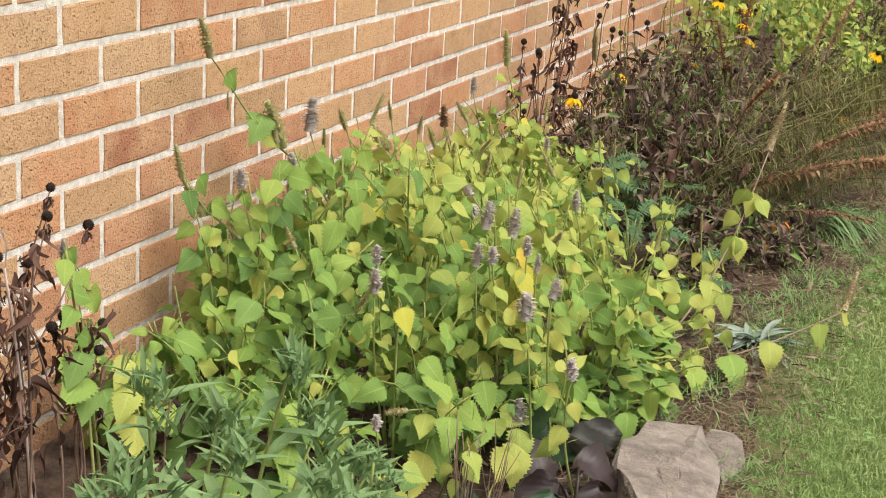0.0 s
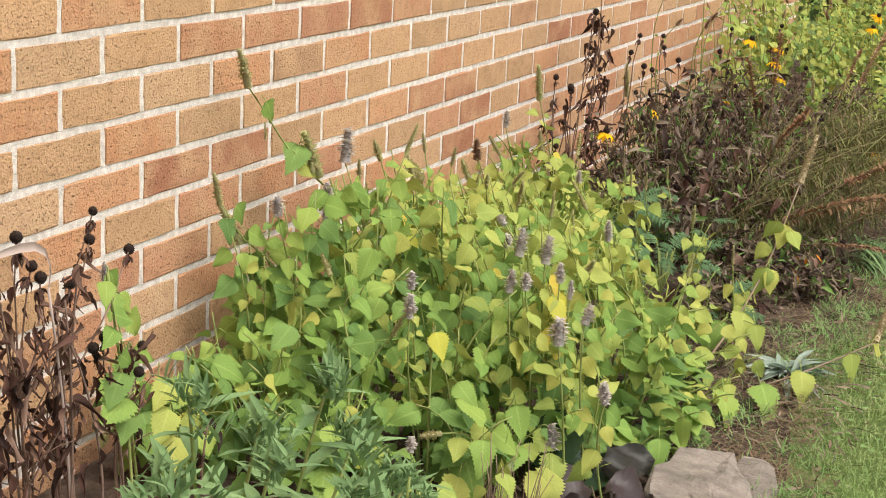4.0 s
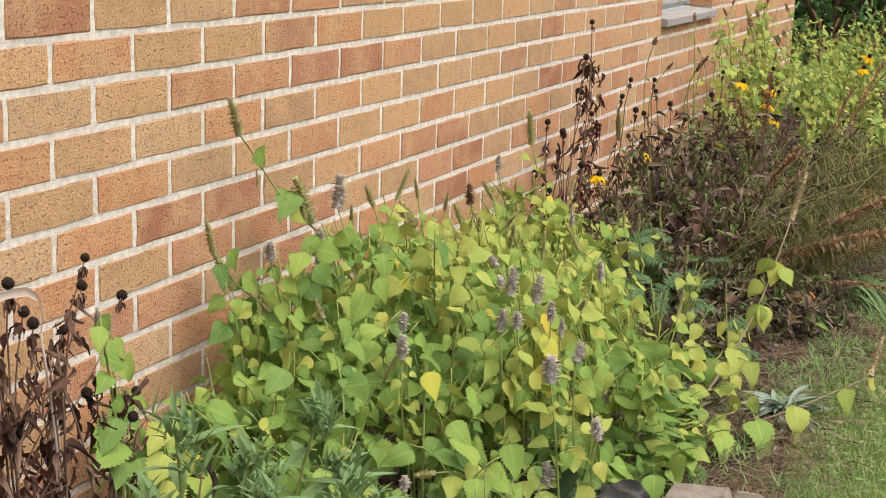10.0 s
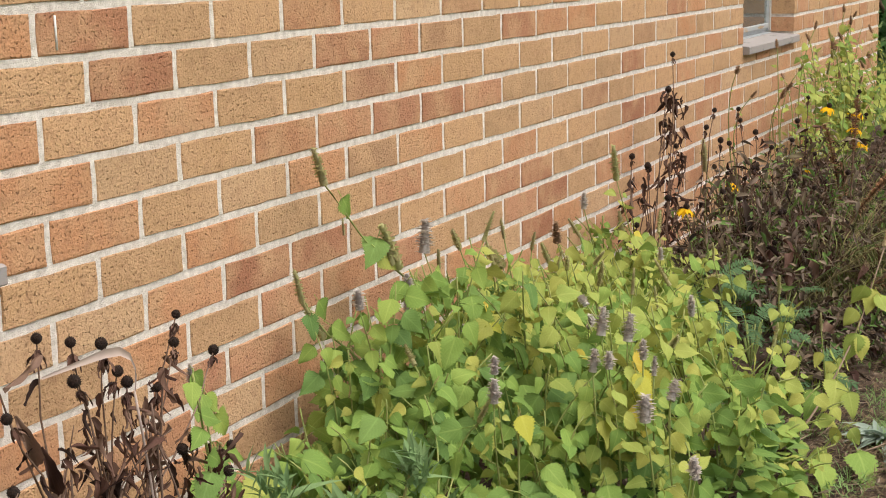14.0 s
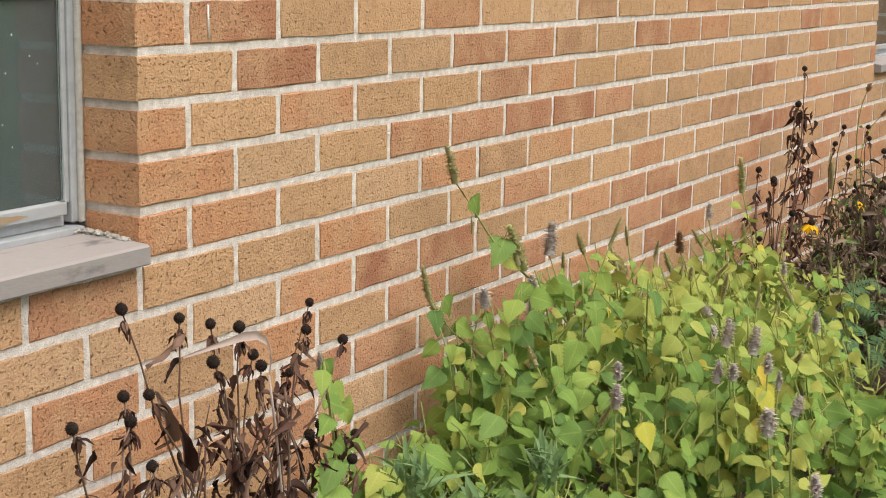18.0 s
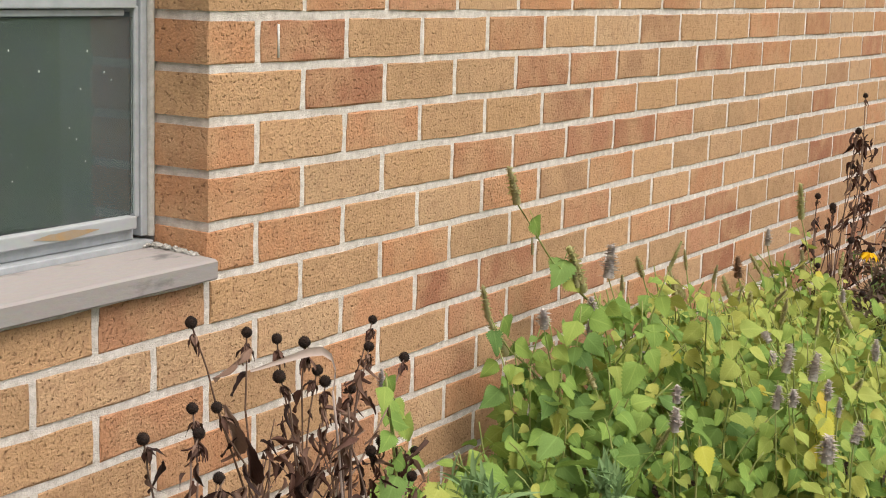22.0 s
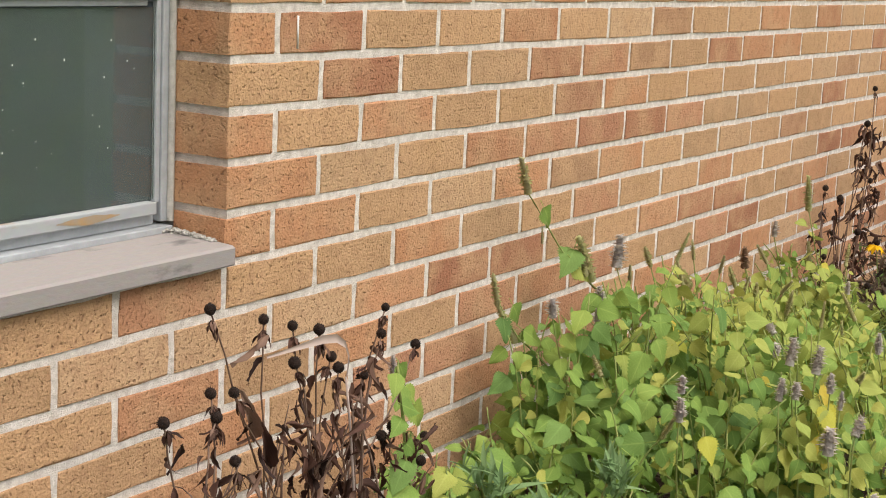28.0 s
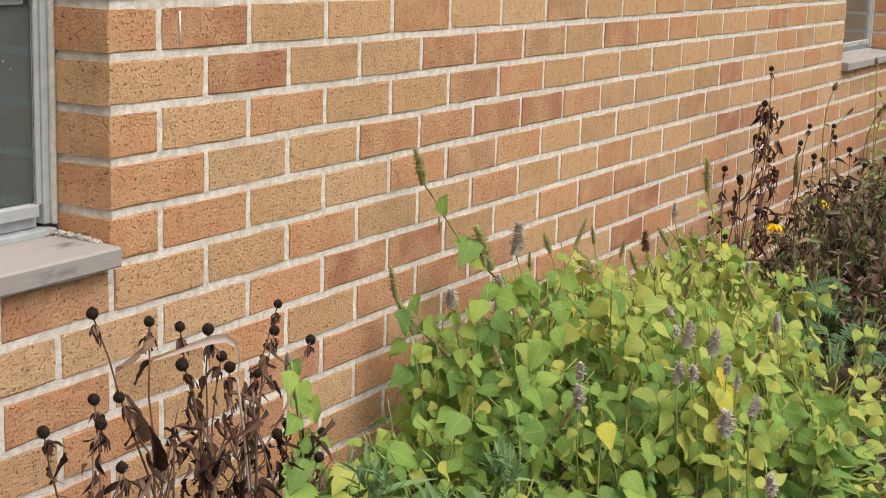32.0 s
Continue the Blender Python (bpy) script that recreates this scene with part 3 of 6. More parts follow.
def leaf_set(name, mat, count, outline, **kw):
    """Meshes of unit leaves, which differ in fold, droop and wave."""
    out = []
    for _ in range(count):
        s = Shape()
        s.leaf(ONE, 1.0, kw.get("width", 0.74) * rnd(0.9, 1.1), outline, rnd(*kw.get("fold", (-0.05, 0.14))), rnd(*kw.get("droop", (0.0, 0.5))), kw.get("serr", 0.11), kw.get("wave", 0.07), kw.get("cross", 2), rnd(*kw.get("twist", (-0.2, 0.2))))
        if kw.get("stalk"):
            s.tube([(-0.34, 0, 0.05), (-0.16, 0, 0.03), (0.02, 0, 0)], 0.016, 0.012, 3)
        out.append(s.mesh(name, mat))
    return out


HEART_SETS = {
    "mid": leaf_set("leaf", HYSSOP, 7, HEART, stalk=True),
    "pale": leaf_set("leaf", HYSSOP_SUN, 7, HEART, stalk=True),
    "deep": leaf_set("leaf", HYSSOP_DEEP, 6, HEART, stalk=True),
    "yellow": leaf_set("leaf", YELLOW, 4, HEART, stalk=True),
}


def put(name, mesh, parent, m, size):
    """A part made from a shared mesh, laid by a world matrix."""
    ob = new(name, mesh)
    ob.parent = parent
    ob.matrix_basis = Matrix.Translation(parent.location).inverted() @ m @ Matrix.Scale(size, 4)
    return ob


def put_on(name, mesh, holder, m, size):
    """A sub-part made from a shared mesh, laid on a part by a world matrix."""
    ob = new(name, mesh)
    ob.parent = holder
    ob.matrix_basis = (Matrix.Translation(holder.parent.location) @ holder.matrix_basis).inverted() @ m @ Matrix.Scale(size, 4)
    return ob


def spike_mesh(name, mat, length, r, rows, fuzz):
    """A dense flower spike: whorls of small bracts round an axis, along z."""
    s = Shape()
    s.tube(curve((0, 0, 0), (0, 0, length), 0, 4), r * 0.7, r * 0.35, 7)
    for i in range(rows):
        u = (i + 0.5) / rows
        rr = r * (0.75 + 0.35 * math.sin(math.pi * min(1, u * 1.1 + 0.08))) * (1.0 if u < 0.8 else 1.9 - 1.1 * u)
        for j in range(9):
            a = 2 * math.pi * (j + 0.5 * (i % 2) + rnd(-0.4, 0.4)) / 9
            d = Vector((math.cos(a), math.sin(a), rnd(0.2, 0.8)))
            s.leaf(aim((0, 0, length * u + rnd(-0.0024, 0.0024)), d), rr * rnd(0.75, 1.0 + fuzz), rr * 0.75, (0.5, 1.0, 0.7, 0.1), 0.3, 0.2, cross=1)
    return s.mesh(name, mat)


SPIKES, SPAN = {}, {}
for kind, mat, r, pitch, fuzz, spans in (("grey", SPIKE_GREY, 0.0090, 0.0027, 0.5, (0.036, 0.046, 0.028)), ("brown", SPIKE_BROWN, 0.0075, 0.004, 0.4, (0.026, 0.038)),
                                         ("tan", SPIKE_TAN, 0.0075, 0.0037, 0.3, (0.085,)), ("green", SPIKE_GREEN, 0.0064, 0.0042, 0.35, (0.05, 0.042, 0.06))):
    SPIKES[kind] = [spike_mesh("flower_spike", mat, h, r, round(h / pitch), fuzz) for h in spans]
    SPAN.update({me.name: h for me, h in zip(SPIKES[kind], spans)})


def spin(p, d, roll=0.0):
    """A matrix at p whose z axis points along d."""
    return Matrix.Translation(p) @ Vector(d).to_track_quat("Z", "Y").to_matrix().to_4x4() @ Matrix.Rotation(roll, 4, "Z")


def facing():
    """A blade's upper side: leaves turn to the open sky and away from the wall."""
    if random.random() < 0.35:
        return Vector((rnd(-1, 1), rnd(-1, 0.6), rnd(0.1, 1.0))).normalized()
    return Vector((rnd(-1.0, 0.35), rnd(-1.1, 0.0), rnd(0.3, 1.1))).normalized()


def hang(p, d, k, mesh, plant):
    """A heart leaf of length k at p, its tip towards d, its face to the open."""
    n = facing()
    d = Vector(d)
    put("leaf", mesh, plant, aim(p, d - n * d.dot(n), n), k)


def set_spike(plant, foot, tip, kind):
    foot, tip = Vector(foot), Vector(tip)
    me = random.choice(SPIKES[kind])
    put("flower_spike", me, plant, spin(foot, tip - foot, rnd(0, 6)), (tip - foot).length / SPAN[me.name])


def hyssop_stem(plant, base, tip, tone, size=0.055, spike=None, first=0.35, gap=0.036, bend=0.03, weights=None, top=None):
    """One leafy stem: paired hanging heart leaves, smaller towards the tip, and a spike on top."""
    a, b2 = Vector(base), Vector(tip)
    pts = curve(a, b2, 0.0, 8, (rnd(-bend, bend), rnd(-bend, bend), abs(bend)))
    part("stem", Shape().tube([p - plant.location for p in pts], 0.0022, 0.0012, 5), STEM, plant)
    total = (b2 - a).length
    nodes = max(2, int(total * (1 - first) / gap))
    turn = rnd(0, 3.14)
    for i in range(nodes):
        u = first + (1 - first) * (i + rnd(-0.2, 0.2)) / nodes
        f = min(max(u, 0), 0.999) * 8
        p = pts[int(f)].lerp(pts[int(f) + 1], f - int(f))
        for side in (0, math.pi):
            if random.random() < 0.06:
                continue
            ang = turn + i * 1.45 + side + rnd(-0.35, 0.35)
            d = Vector((math.cos(ang) - 0.15, math.sin(ang) - 0.25, 0)).normalized()
            k = size * (1.15 - 0.45 * u) * random.choice((0.4, 0.55, 0.7, 0.85, 0.95, 1.05, 1.2))
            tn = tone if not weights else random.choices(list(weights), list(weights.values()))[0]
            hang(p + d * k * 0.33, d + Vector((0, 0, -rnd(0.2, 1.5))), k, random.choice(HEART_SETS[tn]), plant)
    if top:
        set_spike(plant, pts[-1], top, spike)
    elif spike:
        d = pts[-1] - pts[-2]
        d = d.normalized() + Vector((rnd(-0.3, 0.3), rnd(-0.25, 0.25), 0))
        put("flower_spike", random.choice(SPIKES[spike]), plant, spin(pts[-1], d, rnd(0, 6)), rnd(0.75, 1.1))


def sprig(pts, spikes, leaves, label, mat=None):
    """A single stem through pts, with spikes (foot, tip, kind) and leaves (stalk end, tip, tone)."""
    plant = thing("anise_hyssop", pts[0], label, "plant", "single hyssop stems")
    line = []
    for a, b2 in zip(pts, pts[1:]):
        line += [Vector(a).lerp(Vector(b2), u) for u in (0, 0.5)]
    line.append(Vector(pts[-1]))
    line = line[:1] + [(p + q * 2 + r) / 4 for p, q, r in zip(line, line[1:], line[2:])] + line[-1:]
    part("stem", Shape().tube([p - plant.location for p in line], 0.0024, 0.0013, 6), mat or STEM, plant)
    for foot, tip, kind in spikes:
        set_spike(plant, foot, tip, kind)
    for a, b2, tone in leaves:
        a, b2 = Vector(a), Vector(b2)
        n = Vector((-0.55 + rnd(-0.2, 0.2), -0.65 + rnd(-0.2, 0.2), 0.55))
        put("leaf", random.choice(HEART_SETS[tone]), plant, aim(a, b2 - a, n), (b2 - a).length)
        near = min(line, key=lambda q: (q - a).length)
        part("stalk", Shape().tube([near - plant.location, (near + a) / 2 - plant.location + Vector((0, 0, 0.006)), a - plant.location], 0.0012, 0.0009, 4), STEM, plant)
    return plant


AT_WALL = ((0.2, 0.16), (0.45, 0.225), (0.62, 0.335), (0.8, 0.45), (1.0, 0.44), (1.2, 0.37), (1.6, 0.28), (1.9, 0.30), (2.3, 0.22))
MOUND = ((0.36, -0.06), (2.2, -0.06), (2.12, -0.25), (1.58, -0.52), (1.18, -0.68), (0.92, -0.79), (0.76, -0.77), (0.58, -0.58), (0.30, -0.40), (0.28, -0.30))


def canopy(x, y):
    """Height of the mound's leaf canopy, highest by the wall."""
    h = AT_WALL[0][1]
    for (x0, h0), (x1, h1) in zip(AT_WALL, AT_WALL[1:]):
        if x0 <= x <= x1:
            h = h0 + (h1 - h0) * (x - x0) / (x1 - x0)
    h *= 1 - 0.52 * min(1, max(0, -y / 0.95)) ** 1.3
    return h * (1 + 0.12 * noise.noise(Vector((x * 5, y * 5, 2))))


def inside(x, y, ring):
    hit = False
    for (x0, y0), (x1, y1) in zip(ring, ring[1:] + ring[:1]):
        if (y0 > y) != (y1 > y) and x < x0 + (x1 - x0) * (y - y0) / (y1 - y0):
            hit = not hit
    return hit


# ---- anise hyssop mound ----
random.seed(11)
spots = []
while len(spots) < 30:
    x, y = rnd(0.3, 2.2), rnd(-0.86, -0.1)
    if inside(x, y, MOUND) and all(math.hypot(x - p[0], y - p[1]) > 0.14 for p in spots):
        spots.append((x, y))
for cx, cy in spots:
    u = min(1, max(0, (cx - 0.5) / 0.8 - 0.3 * (cy + 0.3)))
    plant = thing("anise_hyssop", (cx, cy, 0.02), "bushy anise hyssop with green and yellowing heart-shaped leaves" if u > 0.5 else "bushy anise hyssop with broad mid-green heart-shaped leaves", "plant", "hyssop mound")
    for k in range(8):
        ang = k * 0.8 + rnd(-0.4, 0.4)
        r = rnd(0.03, 0.13)
        tx, ty = cx + r * math.cos(ang), min(-0.07, cy + r * math.sin(ang))
        hyssop_stem(plant, (cx + rnd(-0.03, 0.03), cy + rnd(-0.03, 0.03), 0.02), (tx, ty, canopy(tx, ty) * rnd(0.72, 1.08)), "mid", 0.062 - 0.012 * u, random.choice(["grey", "green", "green"] + [None] * 17 if ty < -0.2 else ["green", None, None, None, None, None, None]), 0.3, 0.030,
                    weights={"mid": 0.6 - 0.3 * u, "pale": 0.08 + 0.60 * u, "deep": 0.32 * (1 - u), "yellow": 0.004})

# two stems that lean up against the bricks
random.seed(12)
sprig([(1.0, -0.30, 0.02), (0.989, -0.14, 0.306), (0.931, -0.10, 0.363), (0.863, -0.085, 0.413), (0.818, -0.07, 0.462), (0.777, -0.06, 0.514), (0.732, -0.055, 0.557)],
      [((0.733, -0.055, 0.556), (0.709, -0.05, 0.619), "green"), ((0.786, -0.06, 0.462), (0.782, -0.06, 0.492), "green"), ((0.910, -0.10, 0.384), (0.856, -0.095, 0.470), "green"), ((0.884, -0.10, 0.395), (0.868, -0.095, 0.452), "green")],
      [((0.779, -0.062, 0.527), (0.806, -0.075, 0.487), "mid"), ((0.860, -0.085, 0.445), (0.805, -0.10, 0.415), "deep"), ((0.850, -0.09, 0.425), (0.895, -0.11, 0.385), "pale"), ((0.955, -0.12, 0.350), (0.99, -0.16, 0.31), "mid"), ((0.94, -0.12, 0.355), (0.89, -0.15, 0.31), "mid"), ((0.975, -0.15, 0.335), (1.04, -0.17, 0.30), "mid")],
      "hyssop stem with a long green seed spike against the bricks")
sprig([(0.78, -0.26, 0.02), (0.71, -0.14, 0.27), (0.677, -0.08, 0.312), (0.642, -0.062, 0.378)],
      [((0.640, -0.06, 0.376), (0.622, -0.058, 0.432), "green"), ((0.679, -0.075, 0.308), (0.643, -0.06, 0.374), "green")],
      [((0.674, -0.07, 0.372), (0.697, -0.085, 0.335), "mid"), ((0.648, -0.066, 0.356), (0.640, -0.085, 0.315), "deep"), ((0.680, -0.09, 0.330), (0.715, -0.12, 0.300), "mid"), ((0.70, -0.12, 0.29), (0.75, -0.14, 0.285), "mid"), ((0.70, -0.12, 0.27), (0.665, -0.15, 0.225), "mid")],
      "hyssop stem with two green seed spikes against the bricks")


def singles(rows, tone, size, label):
    """Stems that stand out of the mound: base x and y, the spike's foot, its tip, its kind."""
    for bx, by, foot, tip, kind in rows:
        plant = thing("anise_hyssop", (bx, by, 0.02), label, "plant", "single hyssop stems")
        hyssop_stem(plant, (bx, by, 0.02), foot, tone, size, kind, 0.42, 0.036, 0.012, None, tip)


singles([(1.02, -0.22, (1.014, -0.10, 0.391), (1.022, -0.10, 0.452), "grey"), (1.06, -0.20, (1.055, -0.11, 0.355), (1.052, -0.11, 0.392), "green"), (1.18, -0.20, (1.17, -0.10, 0.370), (1.137, -0.10, 0.412), "green"),
         (1.42, -0.20, (1.375, -0.10, 0.298), (1.29, -0.10, 0.352), "green"), (1.42, -0.16, (1.388, -0.10, 0.352), (1.372, -0.10, 0.394), "green"), (0.70, -0.24, (0.668, -0.15, 0.366), (0.664, -0.15, 0.398), "grey"),
         (0.86, -0.26, (0.845, -0.15, 0.360), (0.842, -0.15, 0.390), "grey"), (0.86, -0.24, (0.840, -0.15, 0.318), (0.838, -0.15, 0.350), "grey")], "mid", 0.050, "hyssop stem with a spent spike standing by the wall")
singles([(1.09, -0.24, (1.073, -0.15, 0.226), (1.073, -0.15, 0.258), "grey"), (1.35, -0.24, (1.334, -0.15, 0.130), (1.334, -0.15, 0.160), "grey"), (1.74, -0.22, (1.728, -0.15, 0.362), (1.730, -0.15, 0.398), "grey"),
         (1.99, -0.24, (1.953, -0.15, 0.396), (1.928, -0.15, 0.480), "green"), (1.98, -0.26, (1.974, -0.16, 0.25), (1.974, -0.15, 0.318), "green"), (2.72, -0.22, (2.729, -0.15, 0.311), (2.702, -0.15, 0.404), "green"),
         (1.56, -0.22, (1.54, -0.14, 0.275), (1.52, -0.13, 0.320), "green"), (1.66, -0.2, (1.64, -0.12, 0.30), (1.63, -0.12, 0.345), "brown")], "pale", 0.044, "slender hyssop stem with a seed spike behind the mound")
singles([(0.72, -0.57, (0.705, -0.549, 0.35), (0.714, -0.55, 0.393), "grey"), (0.74, -0.61, (0.721, -0.586, 0.34), (0.731, -0.588, 0.382), "grey"), (0.65, -0.58, (0.633, -0.561, 0.312), (0.638, -0.563, 0.346), "grey"),
         (0.66, -0.60, (0.638, -0.585, 0.318), (0.639, -0.585, 0.344), "grey"), (0.72, -0.64, (0.697, -0.619, 0.321), (0.697, -0.619, 0.351), "grey"), (0.69, -0.66, (0.672, -0.644, 0.305), (0.676, -0.644, 0.333), "grey"),
         (0.65, -0.70, (0.625, -0.684, 0.284), (0.641, -0.687, 0.31), "grey"), (0.60, -0.68, (0.576, -0.661, 0.263), (0.576, -0.661, 0.302), "grey"), (0.53, -0.77, (0.514, -0.754, 0.21), (0.508, -0.752, 0.242), "grey")], "pale", 0.044, "pale hyssop stem with a mauve-grey flower spike")
singles([(0.55, -0.47, (0.526, -0.447, 0.281), (0.526, -0.447, 0.317), "grey"), (0.59, -0.45, (0.573, -0.428, 0.311), (0.573, -0.428, 0.337), "grey"), (0.33, -0.57, (0.309, -0.55, 0.169), (0.309, -0.55, 0.19), "grey"),
         (1.20, -0.58, (1.184, -0.555, 0.274), (1.179, -0.555, 0.312), "grey"), (1.89, -0.47, (1.867, -0.445, 0.233), (1.867, -0.445, 0.273), "green"), (2.02, -0.48, (2.0, -0.46, 0.236), (2.0, -0.46, 0.268), "green"),
         (1.76, -0.61, (1.736, -0.589, 0.201), (1.736, -0.589, 0.241), "green"), (1.82, -0.45, (1.8, -0.428, 0.25), (1.8, -0.426, 0.29), "green"), (1.53, -0.74, (1.51, -0.725, 0.184), (1.51, -0.723, 0.221), "green")], "pale", 0.042, "pale hyssop stem with a fading flower spike")


def low_stems(rows, tone, size):
    """Short leafy stems without a flower: base x and y, tip."""
    for bx, by, tip in rows:
        plant = thing("anise_hyssop", (bx, by, 0.02), "short leafy hyssop stem at the foot of the mound", "plant", "single hyssop stems")
        hyssop_stem(plant, (bx, by, 0.02), tip, tone, size, None, 0.35, 0.036, 0.012)


low_stems([(0.42, -0.60, (0.36, -0.68, 0.17)), (0.30, -0.56, (0.22, -0.62, 0.18)), (0.34, -0.62, (0.28, -0.72, 0.12)), 
           (0.25, -0.64, (0.18, -0.68, 0.14)), (0.90, -0.72, (0.90, -0.82, 0.09)), (1.02, -0.70, (1.02, -0.80, 0.09)), (1.15, -0.66, (1.16, -0.76, 0.10)), (1.30, -0.60, (1.34, -0.68, 0.11)), (1.42, -0.56, (1.48, -0.62, 0.12)), (1.46, -0.64, (1.52, -0.69, 0.16)), (1.34, -0.70, (1.38, -0.75, 0.11)), (1.22, -0.72, (1.24, -0.79, 0.09))], "pale", 0.048)
low_stems([(1.62, -0.62, (1.60, -0.66, 0.20)), (1.70, -0.60, (1.72, -0.63, 0.21)), (1.45, -0.66, (1.43, -0.70, 0.14)), (1.35, -0.74, (1.36, -0.80, 0.09)), (1.25, -0.78, (1.27, -0.84, 0.08)), (1.55, -0.72, (1.57, -0.76, 0.13)), (1.12, -0.76, (1.13, -0.83, 0.08)), (1.50, -0.60, (1.52, -0.64, 0.18)), (1.02, -0.78, (1.00, -0.85, 0.09)), (1.66, -0.70, (1.68, -0.74, 0.10))], "pale", 0.040)
low_stems([(0.74, -0.72, (0.74, -0.80, 0.11)), (0.84, -0.74, (0.83, -0.83, 0.11)), (0.10, -0.50, (0.02, -0.52, 0.18)), (-0.05, -0.45, (-0.10, -0.46, 0.17)), (0.20, -0.50, (0.16, -0.52, 0.20)), (0.38, -0.16, (0.37, -0.12, 0.20)),
           (0.46, -0.20, (0.46, -0.12, 0.20)), (0.54, -0.16, (0.57, -0.09, 0.22)), (0.62, -0.18, (0.64, -0.10, 0.25)), (0.84, -0.16, (0.93, -0.10, 0.36)), (0.72, -0.18, (0.78, -0.10, 0.36)), (1.62, -0.34, (1.68, -0.24, 0.26))], "mid", 0.056)

# young stems with bright leaves between the dried flowers and the mound
sprig([(0.235, -0.25, 0.02), (0.24, -0.235, 0.15), (0.225, -0.225, 0.235)], [],
      [((0.232, -0.225, 0.232), (0.185, -0.235, 0.215), "pale"), ((0.240, -0.225, 0.222), (0.292, -0.24, 0.195), "pale"), ((0.215, -0.235, 0.200), (0.170, -0.25, 0.170), "pale"), ((0.25, -0.235, 0.178), (0.290, -0.25, 0.150), "pale"), ((0.22, -0.24, 0.160), (0.185, -0.26, 0.115), "pale")],
      "young hyssop stem with bright yellow-green leaves")
sprig([(0.13, -0.24, 0.02), (0.135, -0.225, 0.20), (0.12, -0.215, 0.33), (0.11, -0.21, 0.41)], [],
      [((0.112, -0.21, 0.412), (0.125, -0.22, 0.385), "mid"), ((0.108, -0.21, 0.40), (0.085, -0.225, 0.375), "mid"), ((0.116, -0.215, 0.355), (0.148, -0.225, 0.338), "mid"), ((0.118, -0.215, 0.335), (0.082, -0.225, 0.322), "mid"), ((0.122, -0.22, 0.30), (0.150, -0.23, 0.280), "mid"),
       ((0.126, -0.22, 0.275), (0.078, -0.235, 0.250), "deep"), ((0.13, -0.225, 0.24), (0.062, -0.235, 0.235), "mid"), ((0.132, -0.225, 0.215), (0.100, -0.24, 0.190), "deep")],
      "slender green hyssop stem among dried flowers")
sprig([(0.26, -0.16, 0.02), (0.245, -0.15, 0.20), (0.228, -0.14, 0.345)], [((0.205, -0.14, 0.362), (0.204, -0.14, 0.392), "grey")],
      [((0.224, -0.145, 0.345), (0.196, -0.155, 0.315), "mid"), ((0.232, -0.145, 0.342), (0.248, -0.155, 0.312), "mid"), ((0.243, -0.15, 0.312), (0.278, -0.16, 0.272), "mid"), ((0.252, -0.155, 0.26), (0.290, -0.17, 0.235), "mid"), ((0.243, -0.15, 0.255), (0.21, -0.17, 0.225), "deep")],
      "slender green hyssop stem with a grey spike by the wall")

# lax stems that lean out of the mound over the bed's edge
sprig([(1.36, -0.72, 0.02), (1.45, -0.751, 0.075), (1.57, -0.783, 0.172), (1.62, -0.791, 0.22), (1.70, -0.811, 0.326)], [((1.70, -0.811, 0.325), (1.75, -0.827, 0.420), "tan")],
      [((1.605, -0.790, 0.262), (1.60, -0.770, 0.212), "pale"), ((1.63, -0.800, 0.250), (1.60, -0.800, 0.205), "pale"), ((1.63, -0.812, 0.240), (1.61, -0.838, 0.205), "pale"), ((1.60, -0.775, 0.212), (1.58, -0.757, 0.180), "pale"), ((1.55, -0.785, 0.176), (1.53, -0.778, 0.118), "pale"),
       ((1.56, -0.79, 0.170), (1.55, -0.81, 0.120), "pale"), ((1.47, -0.765, 0.098), (1.41, -0.775, 0.050), "pale"), ((1.43, -0.735, 0.085), (1.39, -0.728, 0.040), "mid"), ((1.46, -0.79, 0.08), (1.44, -0.81, 0.035), "pale")],
      "leaning hyssop stem with yellowing leaves and a straw spike", STRAW)
sprig([(1.10, -0.76, 0.02), (1.20, -0.870, 0.050), (1.30, -0.933, 0.062), (1.48, -1.02, 0.078)], [((1.48, -1.02, 0.078), (1.55, -1.03, 0.140), "tan")],
      [((1.47, -1.015, 0.076), (1.51, -1.045, 0.055), "pale"), ((1.40, -0.985, 0.072), (1.385, -1.00, 0.020), "pale"), ((1.26, -0.915, 0.066), (1.215, -0.94, 0.020), "pale"), ((1.17, -0.86, 0.058), (1.11, -0.905, 0.022), "mid"), ((1.09, -0.81, 0.060), (1.02, -0.845, 0.020), "mid"), ((1.15, -0.81, 0.055), (1.17, -0.775, 0.03), "pale")],
      "hyssop stem lying out over the lawn with pale leaves", STRAW)
sprig([(0.44, -0.66, 0.02), (0.50, -0.665, 0.06), (0.595, -0.655, 0.092)], [((0.597, -0.655, 0.092), (0.602, -0.654, 0.130), "grey")],
      [((0.590, -0.660, 0.090), (0.555, -0.682, 0.050), "pale"), ((0.555, -0.668, 0.080), (0.505, -0.690, 0.040), "pale"), ((0.53, -0.665, 0.078), (0.480, -0.665, 0.050), "pale"), ((0.57, -0.645, 0.092), (0.545, -0.630, 0.112), "pale")],
      "hyssop branch with three bright leaves and a grey spike")
